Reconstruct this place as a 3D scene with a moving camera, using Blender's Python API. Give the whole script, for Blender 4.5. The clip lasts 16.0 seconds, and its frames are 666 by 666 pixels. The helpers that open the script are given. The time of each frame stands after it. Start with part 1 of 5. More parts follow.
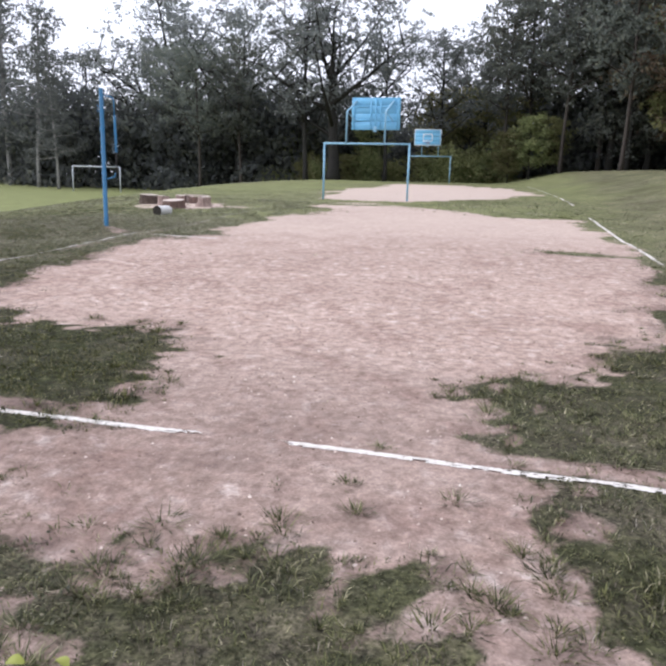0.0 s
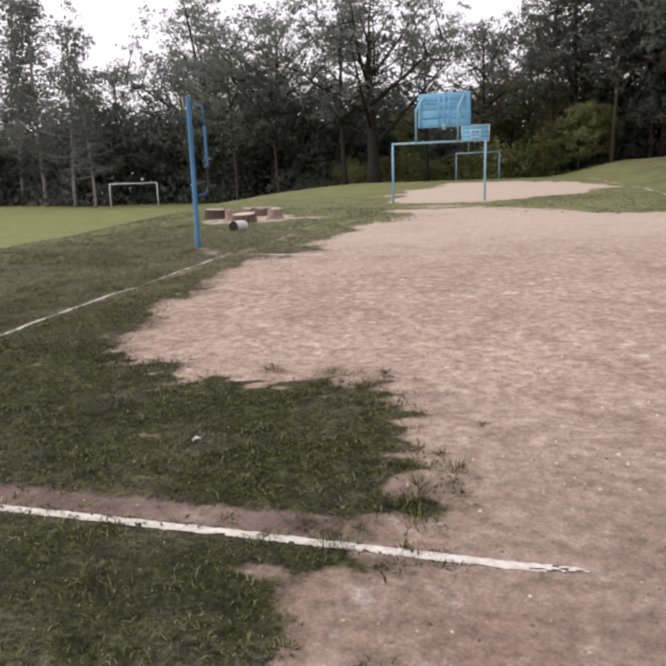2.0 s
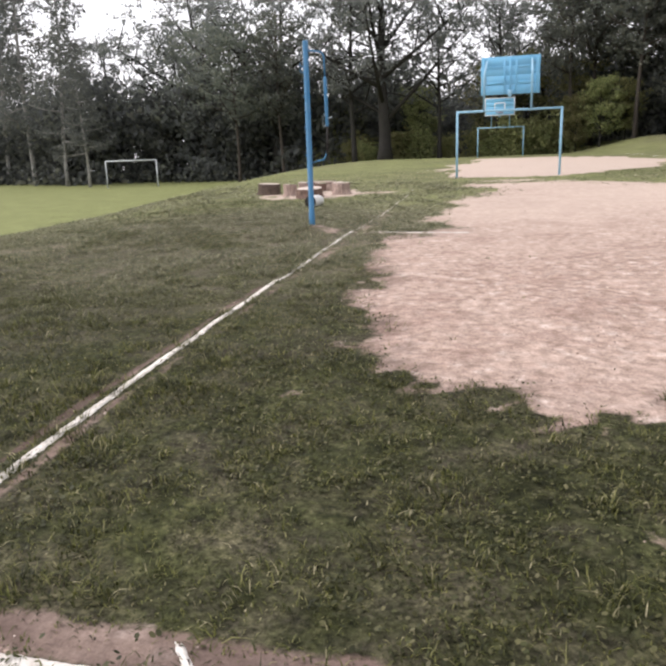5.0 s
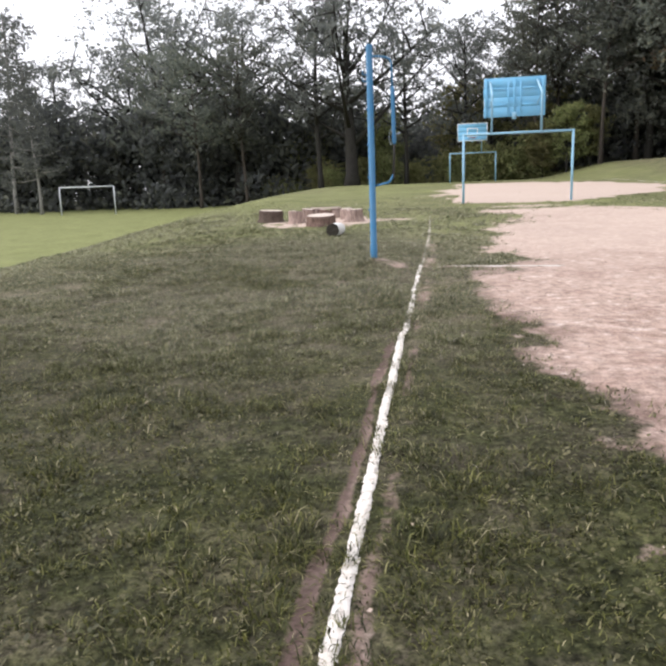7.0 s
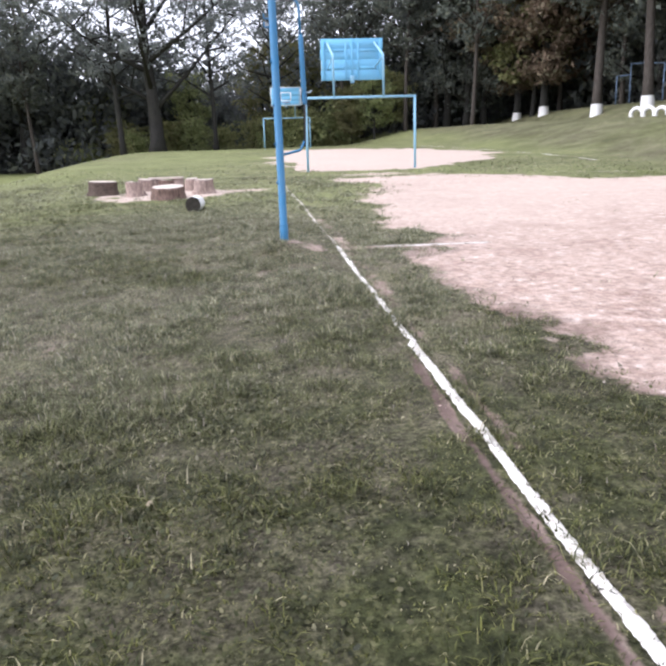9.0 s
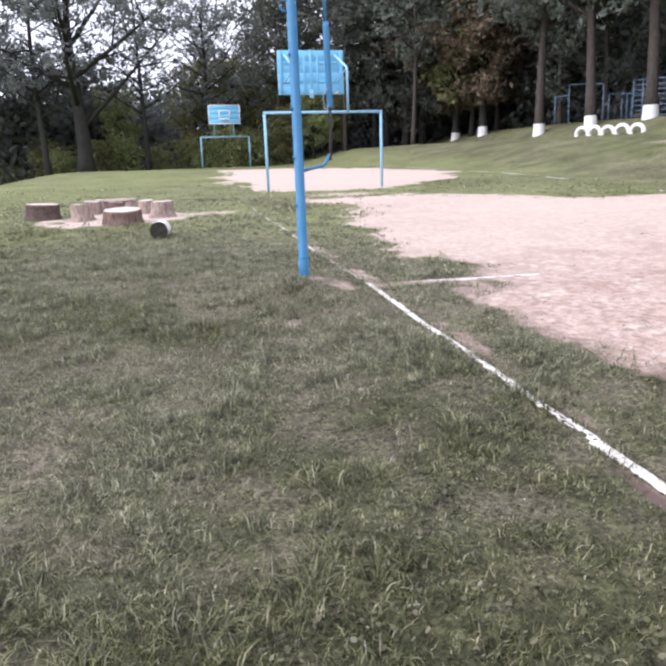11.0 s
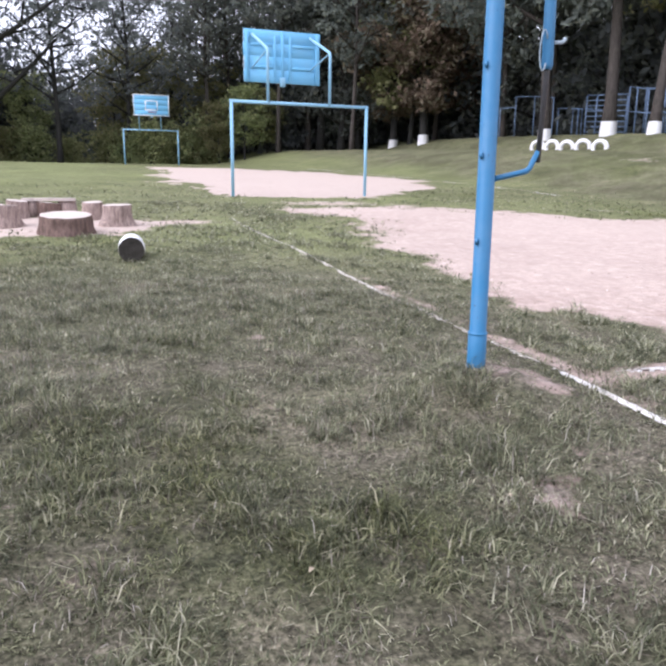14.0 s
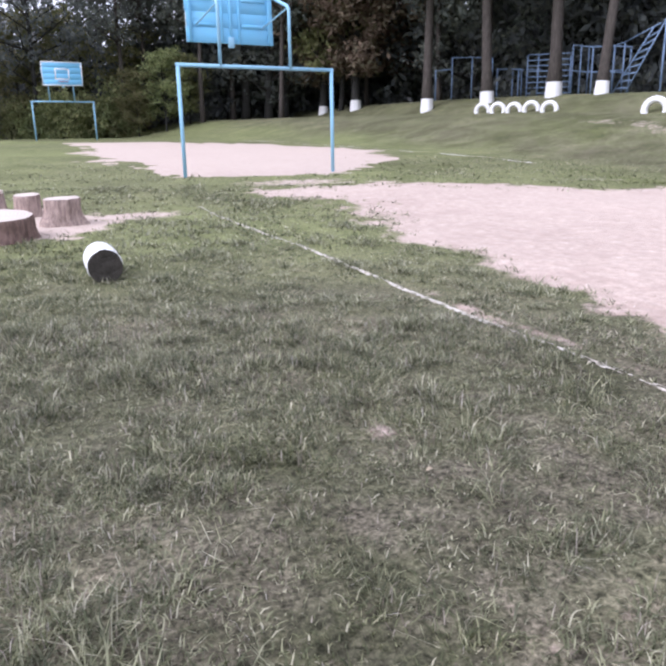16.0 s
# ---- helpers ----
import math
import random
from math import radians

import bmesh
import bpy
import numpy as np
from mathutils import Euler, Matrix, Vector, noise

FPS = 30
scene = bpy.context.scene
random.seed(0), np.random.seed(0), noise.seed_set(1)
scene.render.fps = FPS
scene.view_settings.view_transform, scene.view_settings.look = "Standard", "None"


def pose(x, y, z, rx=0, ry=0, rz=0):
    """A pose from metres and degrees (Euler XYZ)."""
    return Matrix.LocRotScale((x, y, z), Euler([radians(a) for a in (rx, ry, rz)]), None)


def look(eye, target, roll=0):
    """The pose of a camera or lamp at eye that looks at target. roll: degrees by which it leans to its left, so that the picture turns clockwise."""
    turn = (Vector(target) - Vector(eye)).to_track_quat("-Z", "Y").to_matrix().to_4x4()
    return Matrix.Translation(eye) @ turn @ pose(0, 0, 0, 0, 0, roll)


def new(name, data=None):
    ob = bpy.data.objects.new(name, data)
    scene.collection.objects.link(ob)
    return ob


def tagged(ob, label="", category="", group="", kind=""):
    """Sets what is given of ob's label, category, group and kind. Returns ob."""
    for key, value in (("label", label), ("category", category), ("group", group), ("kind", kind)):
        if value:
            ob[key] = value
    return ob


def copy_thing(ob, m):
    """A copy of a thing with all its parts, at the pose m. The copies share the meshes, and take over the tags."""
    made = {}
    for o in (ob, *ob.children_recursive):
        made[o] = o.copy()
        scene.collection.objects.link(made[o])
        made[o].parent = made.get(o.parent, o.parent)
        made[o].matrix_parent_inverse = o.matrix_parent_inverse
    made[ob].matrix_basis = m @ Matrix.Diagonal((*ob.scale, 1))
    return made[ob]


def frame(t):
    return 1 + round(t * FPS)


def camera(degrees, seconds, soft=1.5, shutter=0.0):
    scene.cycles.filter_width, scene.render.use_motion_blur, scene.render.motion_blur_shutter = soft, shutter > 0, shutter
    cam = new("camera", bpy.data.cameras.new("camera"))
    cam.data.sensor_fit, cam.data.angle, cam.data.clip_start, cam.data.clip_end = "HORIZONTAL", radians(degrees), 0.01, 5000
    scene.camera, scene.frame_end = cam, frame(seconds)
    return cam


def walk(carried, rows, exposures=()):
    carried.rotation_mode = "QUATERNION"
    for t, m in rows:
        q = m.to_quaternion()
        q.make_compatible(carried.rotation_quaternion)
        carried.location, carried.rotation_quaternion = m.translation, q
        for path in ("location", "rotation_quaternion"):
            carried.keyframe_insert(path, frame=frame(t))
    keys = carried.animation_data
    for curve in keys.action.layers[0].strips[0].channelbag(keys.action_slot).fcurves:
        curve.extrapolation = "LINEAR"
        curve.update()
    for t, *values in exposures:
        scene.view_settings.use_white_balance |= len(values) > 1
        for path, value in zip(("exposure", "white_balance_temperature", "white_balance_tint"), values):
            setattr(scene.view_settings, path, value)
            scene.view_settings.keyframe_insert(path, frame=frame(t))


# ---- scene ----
cam = camera(51.4, 16.0, soft=2.9)

PATH = [
    (0, (6.823, -23.993, 0.238), (6.324, -22.098, -0.163), 1.7),
    (0.5, (6.247, -23.742, 0.287), (5.696, -21.901, -0.268), 2.3),
    (1, (5.751, -23.371, 0.304), (5.136, -21.506, -0.074), -0.2),
    (1.5, (5.303, -23.194, 0.31), (4.858, -21.298, -0.145), -0.2),
    (2, (4.841, -23.062, 0.297), (4.266, -21.187, -0.094), -1.6),
    (2.5, (4.215, -22.771, 0.206), (3.563, -20.91, -0.125), 0.8),
    (3, (3.803, -22.73, 0.22), (3.19, -20.89, -0.267), 0.2),
    (3.5, (3.329, -22.55, 0.172), (2.788, -20.658, -0.184), 0.9),
    (4, (2.815, -22.335, 0.132), (2.272, -20.475, -0.362), -1.0),
    (6.5, (0.509, -21.006, 0.211), (0.087, -19.084, -0.15), -2.0),
    (7, (-0.018, -20.675, 0.192), (-0.385, -18.745, -0.187), -1.8),
    (7.5, (-0.409, -20.527, 0.219), (-0.729, -18.599, -0.207), -2.1),
    (8, (-0.787, -20.201, 0.269), (-1.044, -18.262, -0.148), -1.8),
    (8.5, (-1.148, -19.875, 0.267), (-1.145, -17.946, -0.261), -1.9),
    (9, (-1.418, -19.402, 0.283), (-1.224, -17.472, -0.205), -1.9),
    (11.5, (-2.321, -17.303, 0.283), (-1.82, -15.417, -0.155), -1.2),
    (12, (-2.456, -16.795, 0.279), (-1.846, -14.959, -0.227), -0.0),
    (12.5, (-2.543, -16.218, 0.304), (-2.029, -14.354, -0.208), -0.4),
    (13, (-2.703, -15.657, 0.312), (-2.123, -13.81, -0.191), -1.1),
    (13.5, (-2.793, -15.146, 0.317), (-2.313, -13.259, -0.139), -2.0),
    (14, (-2.958, -14.626, 0.333), (-2.302, -12.787, -0.1), 0.7),
    (14.5, (-3.049, -14.183, 0.359), (-2.357, -12.386, -0.18), -0.6),
    (15, (-3.092, -13.649, 0.358), (-2.337, -11.877, -0.178), 0.5),
    (15.5, (-3.221, -13.175, 0.38), (-2.343, -11.47, -0.185), -0.3),
    (16, (-3.266, -12.642, 0.448), (-2.419, -10.907, -0.071), -1.0),
]
EXPOSURE = [(0, 0.22, 5980, 17), (0.5, 0.1, 6350, 17), (1.0, 0.07, 6350, 15), (1.5, -0.15, 6800, 17), (3, -0.03, 6720, 16), (3.5, 0.1, 6700, 16), (7, 0.36, 6450, 15), (8, 0.5, 6250, 15), (9, 0.66, 5950, 17), (12.5, 0.6, 5900, 19), (16, 0.52, 5680, 21)]
walk(cam, [(t, look(eye, target, roll)) for t, eye, target, roll in PATH], EXPOSURE)

# ---- world, sun, exposure ----
SUN_ELEV, SUN_TURN = radians(44), radians(-100)
world = bpy.data.worlds.new("world")
scene.world = world
world.use_nodes = True
wn = world.node_tree
sky = wn.nodes.new("ShaderNodeTexSky")
sky.sky_type = "NISHITA"
sky.sun_disc = False
sky.sun_elevation, sky.sun_rotation = SUN_ELEV, SUN_TURN
sky.air_density, sky.dust_density, sky.ozone_density = 1.0, 4.0, 1.0
pale = wn.nodes.new("ShaderNodeHueSaturation")
pale.inputs["Saturation"].default_value = 0.3
wn.links.new(sky.outputs[0], pale.inputs["Color"])
cloud = wn.nodes.new("ShaderNodeMix")
cloud.data_type = "RGBA"
cloud.inputs[0].default_value = 0.65
cloud.inputs[7].default_value = (9.6, 9.8, 10.2, 1)
wn.links.new(pale.outputs[0], cloud.inputs[6])
wn.links.new(cloud.outputs[2], wn.nodes["Background"].inputs[0])
wn.nodes["Background"].inputs[1].default_value = 0.15

sun = new("sun", bpy.data.lights.new("sun", "SUN"))
sun.data.energy, sun.data.angle, sun.data.color = 2.0, radians(35), (1.0, 0.98, 0.95)
sun_from = Vector((math.sin(SUN_TURN) * math.cos(SUN_ELEV), math.cos(SUN_TURN) * math.cos(SUN_ELEV), math.sin(SUN_ELEV)))
sun.matrix_basis = look(sun_from * 60, (0, 0, 0))


# ---- node material helper ----
def material(name, rough=0.8, metal=0.0, spec=0.3):
    m = bpy.data.materials.new(name)
    m.use_nodes = True
    b = m.node_tree.nodes["Principled BSDF"]
    b.inputs["Roughness"].default_value = rough
    b.inputs["Metallic"].default_value = metal
    b.inputs["Specular IOR Level"].default_value = spec
    return m, m.node_tree, b


def nd(tree, kind, **settings):
    n = tree.nodes.new(kind)
    for key, value in settings.items():
        n.inputs[key].default_value = value
    return n


def place(tree, scale=(1, 1, 1), space="Object"):
    c = tree.nodes.new("ShaderNodeTexCoord")
    mp = nd(tree, "ShaderNodeMapping", Scale=scale)
    tree.links.new(c.outputs[space], mp.inputs[0])
    return mp.outputs[0]


def grain(tree, coords, scale, detail=4.0, rough=0.6):
    n = nd(tree, "ShaderNodeTexNoise", Scale=scale, Detail=detail, Roughness=rough)
    tree.links.new(coords, n.inputs["Vector"])
    return n.outputs["Fac"]


def ramp(tree, fac, stops):
    r = tree.nodes.new("ShaderNodeValToRGB")
    tree.links.new(fac, r.inputs[0])
    el = r.color_ramp.elements
    while len(el) < len(stops):
        el.new(0.5)
    for e, (p, c) in zip(el, stops):
        e.position = p
        e.color = (*c, 1) if len(c) == 3 else c
    return r.outputs[0]


def mixed(tree, fac, a, b, mode="MIX"):
    mx = tree.nodes.new("ShaderNodeMix")
    mx.data_type, mx.blend_type = "RGBA", mode
    for value, slot in ((fac, 0), (a, 6), (b, 7)):
        if isinstance(value, (int, float)):
            mx.inputs[slot].default_value = value
        elif isinstance(value, tuple):
            mx.inputs[slot].default_value = (*value, 1)
        else:
            tree.links.new(value, mx.inputs[slot])
    return mx.outputs[2]


def maths(tree, op, a, b=0.0, c=None):
    n = tree.nodes.new("ShaderNodeMath")
    n.operation = op
    for i, value in enumerate((a, b, c)):
        if value is None:
            continue
        if isinstance(value, (int, float)):
            n.inputs[i].default_value = value
        else:
            tree.links.new(value, n.inputs[i])
    return n.outputs[0]


def bump(tree, fac, shader, strength=0.4, distance=0.01):
    b = nd(tree, "ShaderNodeBump", Strength=strength, Distance=distance)
    tree.links.new(fac, b.inputs["Height"])
    tree.links.new(b.outputs[0], shader.inputs["Normal"])


# ---- materials ----
def ground_material():
    m, t, b = material("earth_and_turf", 0.95, spec=0.1)
    at = t.nodes.new("ShaderNodeAttribute")
    at.attribute_name = "bare"
    dry = t.nodes.new("ShaderNodeAttribute")
    dry.attribute_name = "dry"
    co = place(t)
    fine, big = grain(t, co, 60, 6, 0.7), grain(t, co, 0.45, 4)
    scuff, blotch = grain(t, co, 7.5, 5, 0.58), grain(t, co, 1.7, 6, 0.65)
    soil = ramp(t, scuff, [(0.3, (0.22, 0.155, 0.125)), (0.45, (0.3, 0.22, 0.182)), (0.58, (0.35, 0.266, 0.227)), (0.7, (0.52, 0.435, 0.388))])
    soil = mixed(t, ramp(t, big, [(0.35, (0, 0, 0)), (0.65, (0.6, 0.6, 0.6))]), soil, (0.41, 0.315, 0.265))
    soil = mixed(t, ramp(t, blotch, [(0.5, (0, 0, 0)), (0.66, (0.6, 0.6, 0.6))]), soil, (0.22, 0.145, 0.12))
    clods = grain(t, co, 13, 6, 0.72)
    soil = mixed(t, 0.62, soil, ramp(t, clods, [(0.34, (0.22, 0.21, 0.2)), (0.5, (0.5, 0.5, 0.5)), (0.66, (0.8, 0.8, 0.8))]), "OVERLAY")
    soil = mixed(t, 0.55, soil, ramp(t, fine, [(0.3, (0.3, 0.3, 0.3)), (0.7, (0.75, 0.75, 0.75))]), "OVERLAY")
    damp = t.nodes.new("ShaderNodeAttribute")
    damp.attribute_name = "damp"
    sand = t.nodes.new("ShaderNodeAttribute")
    sand.attribute_name = "sand"
    soil = mixed(t, maths(t, "MULTIPLY", sand.outputs["Fac"], maths(t, "MULTIPLY_ADD", scuff, 0.5, 0.65)), soil, (0.475, 0.388, 0.33))
    soil = mixed(t, damp.outputs["Fac"], soil, (0.088, 0.061, 0.053))
    tuft = grain(t, co, 11, 6, 0.7)
    # turf kept this dark to hold the shade between grass blades
    turf = ramp(t, tuft, [(0.3, (0.012, 0.013, 0.007)), (0.45, (0.027, 0.03, 0.013)), (0.6, (0.054, 0.057, 0.025)), (0.75, (0.11, 0.105, 0.055))])
    turf = mixed(t, maths(t, "MULTIPLY", dry.outputs["Fac"], 0.7), turf, ramp(t, fine, [(0.3, (0.065, 0.062, 0.04)), (0.7, (0.175, 0.16, 0.108))]))
    thatch = ramp(t, fine, [(0.3, (0.05, 0.04, 0.031)), (0.7, (0.27, 0.215, 0.18))])
    bald = ramp(t, grain(t, co, 2.3, 5, 0.65), [(0.42, (0, 0, 0)), (0.6, (0.85, 0.85, 0.85))])
    turf = mixed(t, maths(t, "MULTIPLY", bald, maths(t, "MULTIPLY_ADD", dry.outputs["Fac"], 0.3, 0.25)), turf, thatch)
    far = t.nodes.new("ShaderNodeAttribute")
    far.attribute_name = "sward_sheen"
    # lighter field green, plus grazing light on distant blade tips as colour
    turf = mixed(t, far.outputs["Fac"], turf, ramp(t, tuft, [(0.3, (0.136, 0.154, 0.06)), (0.7, (0.222, 0.236, 0.104))]))
    mesh_grain = grain(t, co, 30, 8, 0.75)
    turf = mixed(t, maths(t, "MULTIPLY_ADD", far.outputs["Fac"], -0.35, 0.85), turf, ramp(t, mesh_grain, [(0.36, (0.1, 0.1, 0.1)), (0.5, (0.47, 0.47, 0.47)), (0.64, (0.82, 0.82, 0.82))]), "OVERLAY")
    turf = mixed(t, maths(t, "MULTIPLY_ADD", far.outputs["Fac"], -0.38, 0.6), turf, ramp(t, grain(t, co, 0.9, 6, 0.65), [(0.35, (0.22, 0.22, 0.2)), (0.5, (0.5, 0.5, 0.5)), (0.65, (0.76, 0.75, 0.72))]), "OVERLAY")
    edge = maths(t, "ADD", at.outputs["Fac"], maths(t, "MULTIPLY", maths(t, "SUBTRACT", grain(t, co, 6, 6, 0.7), 0.5), 0.9))
    mask = ramp(t, edge, [(0.4, (0, 0, 0)), (0.6, (1, 1, 1))])
    t.links.new(mixed(t, mask, turf, soil), b.inputs["Base Color"])
    bump(t, maths(t, "ADD", scuff, maths(t, "MULTIPLY", fine, 0.25)), b, 0.6, 0.03)
    return m


def leaf_material(name, cols, thin=0.35, patchy=False):
    m, t, b = material(name, 0.55 if patchy else 0.7, spec=0.3 if patchy else 0.08)
    g = t.nodes.new("ShaderNodeNewGeometry")
    o = t.nodes.new("ShaderNodeObjectInfo")
    c = ramp(t, g.outputs["Random Per Island"], cols)
    if patchy:
        co = place(t)
        at = t.nodes.new("ShaderNodeAttribute")
        at.attribute_name = "dry"
        straw_col = ramp(t, g.outputs["Random Per Island"], [(0.0, (0.075, 0.085, 0.042)), (0.5, (0.195, 0.196, 0.118)), (0.85, (0.34, 0.33, 0.23)), (1.0, (0.5, 0.47, 0.37))])
        c = mixed(t, maths(t, "MULTIPLY", at.outputs["Fac"], 0.85), c, straw_col)
        c = mixed(t, 0.75, c, ramp(t, grain(t, co, 9.5, 5, 0.68), [(0.36, (0.14, 0.145, 0.14)), (0.5, (0.5, 0.5, 0.5)), (0.66, (0.82, 0.81, 0.8))]), "OVERLAY")
    h = nd(t, "ShaderNodeHueSaturation")
    t.links.new(c, h.inputs["Color"])
    t.links.new(maths(t, "MULTIPLY_ADD", o.outputs["Random"], 0.05, 0.47), h.inputs["Hue"])
    t.links.new(maths(t, "MULTIPLY_ADD", o.outputs["Random"], 0.5, 0.75), h.inputs["Value"])
    t.links.new(h.outputs[0], b.inputs["Base Color"])
    tr = t.nodes.new("ShaderNodeBsdfTranslucent")
    t.links.new(h.outputs[0], tr.inputs[0])
    mx = t.nodes.new("ShaderNodeMixShader")
    mx.inputs[0].default_value = thin
    t.links.new(b.outputs[0], mx.inputs[1])
    t.links.new(tr.outputs[0], mx.inputs[2])
    t.links.new(mx.outputs[0], t.nodes["Material Output"].inputs[0])
    return m


def bark_material(name, dark, light, scale=(6, 6, 1.2)):
    m, t, b = material(name, 0.95, spec=0.1)
    co = place(t, scale)
    f = grain(t, co, 3, 6, 0.7)
    c = ramp(t, f, [(0.3, dark), (0.7, light)])
    c = mixed(t, maths(t, "MULTIPLY", grain(t, place(t), 0.8, 3), 0.22), c, (0.09, 0.10, 0.06))
    t.links.new(c, b.inputs["Base Color"])
    bump(t, f, b, 0.8, 0.03)
    return m


def paint_material(name, col, worn, rough=0.45):
    m, t, b = material(name, rough, spec=0.4)
    co = place(t)
    f, s = grain(t, co, 3.5, 6, 0.65), grain(t, co, 38, 4, 0.6)
    faded = tuple(min(1, v * 0.85 + 0.06) for v in col)
    c = mixed(t, ramp(t, f, [(0.35, (0, 0, 0)), (0.7, (0.8, 0.8, 0.8))]), col, faded)
    c = mixed(t, ramp(t, s, [(0.66, (0, 0, 0)), (0.74, (0.75, 0.75, 0.75))]), c, worn)
    t.links.new(c, b.inputs["Base Color"])
    t.links.new(maths(t, "MULTIPLY_ADD", s, 0.3, rough - 0.1), b.inputs["Roughness"])
    bump(t, s, b, 0.25, 0.004)
    return m


def chalk_material(name, low, mid, high):
    m, t, b = material(name, 0.95, spec=0.1)
    co = place(t)
    c = ramp(t, grain(t, co, 26, 6, 0.7), [(0.3, low), (0.46, mid), (0.7, high)])
    t.links.new(c, b.inputs["Base Color"])
    bump(t, grain(t, co, 60, 4), b, 0.5, 0.01)
    return m


def cut_wood_material():
    m, t, b = material("weathered_cut_wood", 0.9, spec=0.15)
    co = place(t)
    w = t.nodes.new("ShaderNodeTexWave")
    w.wave_type, w.rings_direction = "RINGS", "Z"
    for key, value in (("Scale", 9.0), ("Distortion", 4.0), ("Detail", 3.0)):
        w.inputs[key].default_value = value
    t.links.new(co, w.inputs["Vector"])
    c = ramp(t, w.outputs["Fac"], [(0.0, (0.42, 0.35, 0.305)), (1.0, (0.57, 0.495, 0.44))])
    c = mixed(t, ramp(t, grain(t, co, 7, 5), [(0.4, (0, 0, 0)), (0.75, (0.6, 0.6, 0.6))]), c, (0.45, 0.38, 0.33))
    t.links.new(c, b.inputs["Base Color"])
    bump(t, w.outputs["Fac"], b, 0.3, 0.006)
    return m


M_GROUND = ground_material()
M_BLADE = leaf_material("grass_blades", [(0.0, (0.018, 0.022, 0.006)), (0.5, (0.052, 0.058, 0.013)), (0.8, (0.118, 0.12, 0.03)), (0.93, (0.18, 0.17, 0.074)), (1.0, (0.35, 0.31, 0.20))], 0.38, True)
M_STRAW = leaf_material("dry_straw", [(0.0, (0.10, 0.082, 0.062)), (0.5, (0.20, 0.172, 0.135)), (0.85, (0.32, 0.285, 0.235)), (1.0, (0.5, 0.46, 0.40))], 0.2)
M_CLOVER = leaf_material("clover_leaves", [(0.0, (0.026, 0.035, 0.010)), (0.6, (0.062, 0.073, 0.023)), (1.0, (0.15, 0.15, 0.07))], 0.3, True)
# next two: veiling haze is put into the leaf colour, paler than real foliage
M_LEAF = leaf_material("hazed_summer_leaves", [(0.0, (0.13, 0.145, 0.13)), (0.5, (0.16, 0.177, 0.152)), (0.85, (0.185, 0.2, 0.162)), (1.0, (0.225, 0.23, 0.175))], 0.55)
M_LEAF_GREY_HAZE = leaf_material("hazed_grey_green_leaves", [(0.0, (0.145, 0.157, 0.155)), (0.5, (0.172, 0.186, 0.176)), (0.85, (0.2, 0.214, 0.192)), (1.0, (0.235, 0.24, 0.205))], 0.55)
# darker leaf copy: the shade low in the wood is put into its colour
M_LEAF_SHADE = leaf_material("shaded_undergrowth_leaves", [(0.0, (0.1, 0.108, 0.11)), (0.5, (0.12, 0.13, 0.124)), (0.85, (0.14, 0.15, 0.13)), (1.0, (0.17, 0.176, 0.14))], 0.5)
M_LEAF_LIGHT = leaf_material("light_green_leaves", [(0.0, (0.14, 0.16, 0.07)), (0.6, (0.23, 0.245, 0.11)), (1.0, (0.36, 0.34, 0.17))], 0.5)
M_LEAF_RUST = leaf_material("rusty_leaves", [(0.0, (0.11, 0.08, 0.06)), (0.6, (0.18, 0.125, 0.095)), (1.0, (0.2, 0.18, 0.12))], 0.4)
M_BARK = bark_material("dark_bark", (0.014, 0.013, 0.015), (0.05, 0.045, 0.045))
M_BARK_PINE = bark_material("grey_brown_bark", (0.03, 0.025, 0.024), (0.10, 0.082, 0.075))
M_BARK_BIRCH = bark_material("pale_birch_bark", (0.10, 0.10, 0.10), (0.42, 0.41, 0.39), (2, 2, 6))
M_STUMP = bark_material("stump_bark", (0.14, 0.095, 0.085), (0.50, 0.38, 0.33), (9, 9, 2))
M_CUT = cut_wood_material()
M_BARK_RED = bark_material("reddish_bark", (0.075, 0.048, 0.042), (0.27, 0.175, 0.15), (9, 9, 2))
M_OLD_BOARD = bark_material("old_dark_board", (0.04, 0.029, 0.026), (0.15, 0.105, 0.09), (2, 7, 7))
M_END = bark_material("dark_log_end", (0.018, 0.015, 0.015), (0.06, 0.05, 0.045), (6, 6, 6))
M_BLUE = paint_material("blue_gloss_paint", (0.022, 0.155, 0.31), (0.04, 0.06, 0.09))
M_PALE_BLUE = paint_material("faded_blue_paint", (0.23, 0.43, 0.57), (0.34, 0.33, 0.33), 0.6)
M_BOARD = paint_material("sky_blue_board_paint", (0.15, 0.42, 0.64), (0.06, 0.17, 0.29), 0.6)
M_PLAY_BLUE = paint_material("dull_blue_paint", (0.13, 0.195, 0.30), (0.12, 0.10, 0.09), 0.6)
M_WHITE = paint_material("white_limewash", (0.68, 0.67, 0.65), (0.42, 0.38, 0.34), 0.85)
M_GOALWHITE = paint_material("dull_white_paint", (0.50, 0.54, 0.57), (0.3, 0.27, 0.24), 0.6)
M_RUST = paint_material("dark_rusty_steel", (0.035, 0.032, 0.032), (0.12, 0.06, 0.04), 0.6)
M_RED = paint_material("red_rim_paint", (0.22, 0.06, 0.05), (0.08, 0.04, 0.03), 0.6)
M_CHALK = chalk_material("chalk_lime", (0.42, 0.365, 0.32), (0.56, 0.525, 0.48), (0.7, 0.675, 0.64))
M_CHALK_WORN = chalk_material("worn_chalk_lime", (0.25, 0.21, 0.165), (0.41, 0.37, 0.31), (0.62, 0.59, 0.54))
M_WIRE = paint_material("pale_cord", (0.30, 0.36, 0.40), (0.2, 0.2, 0.2), 0.8)


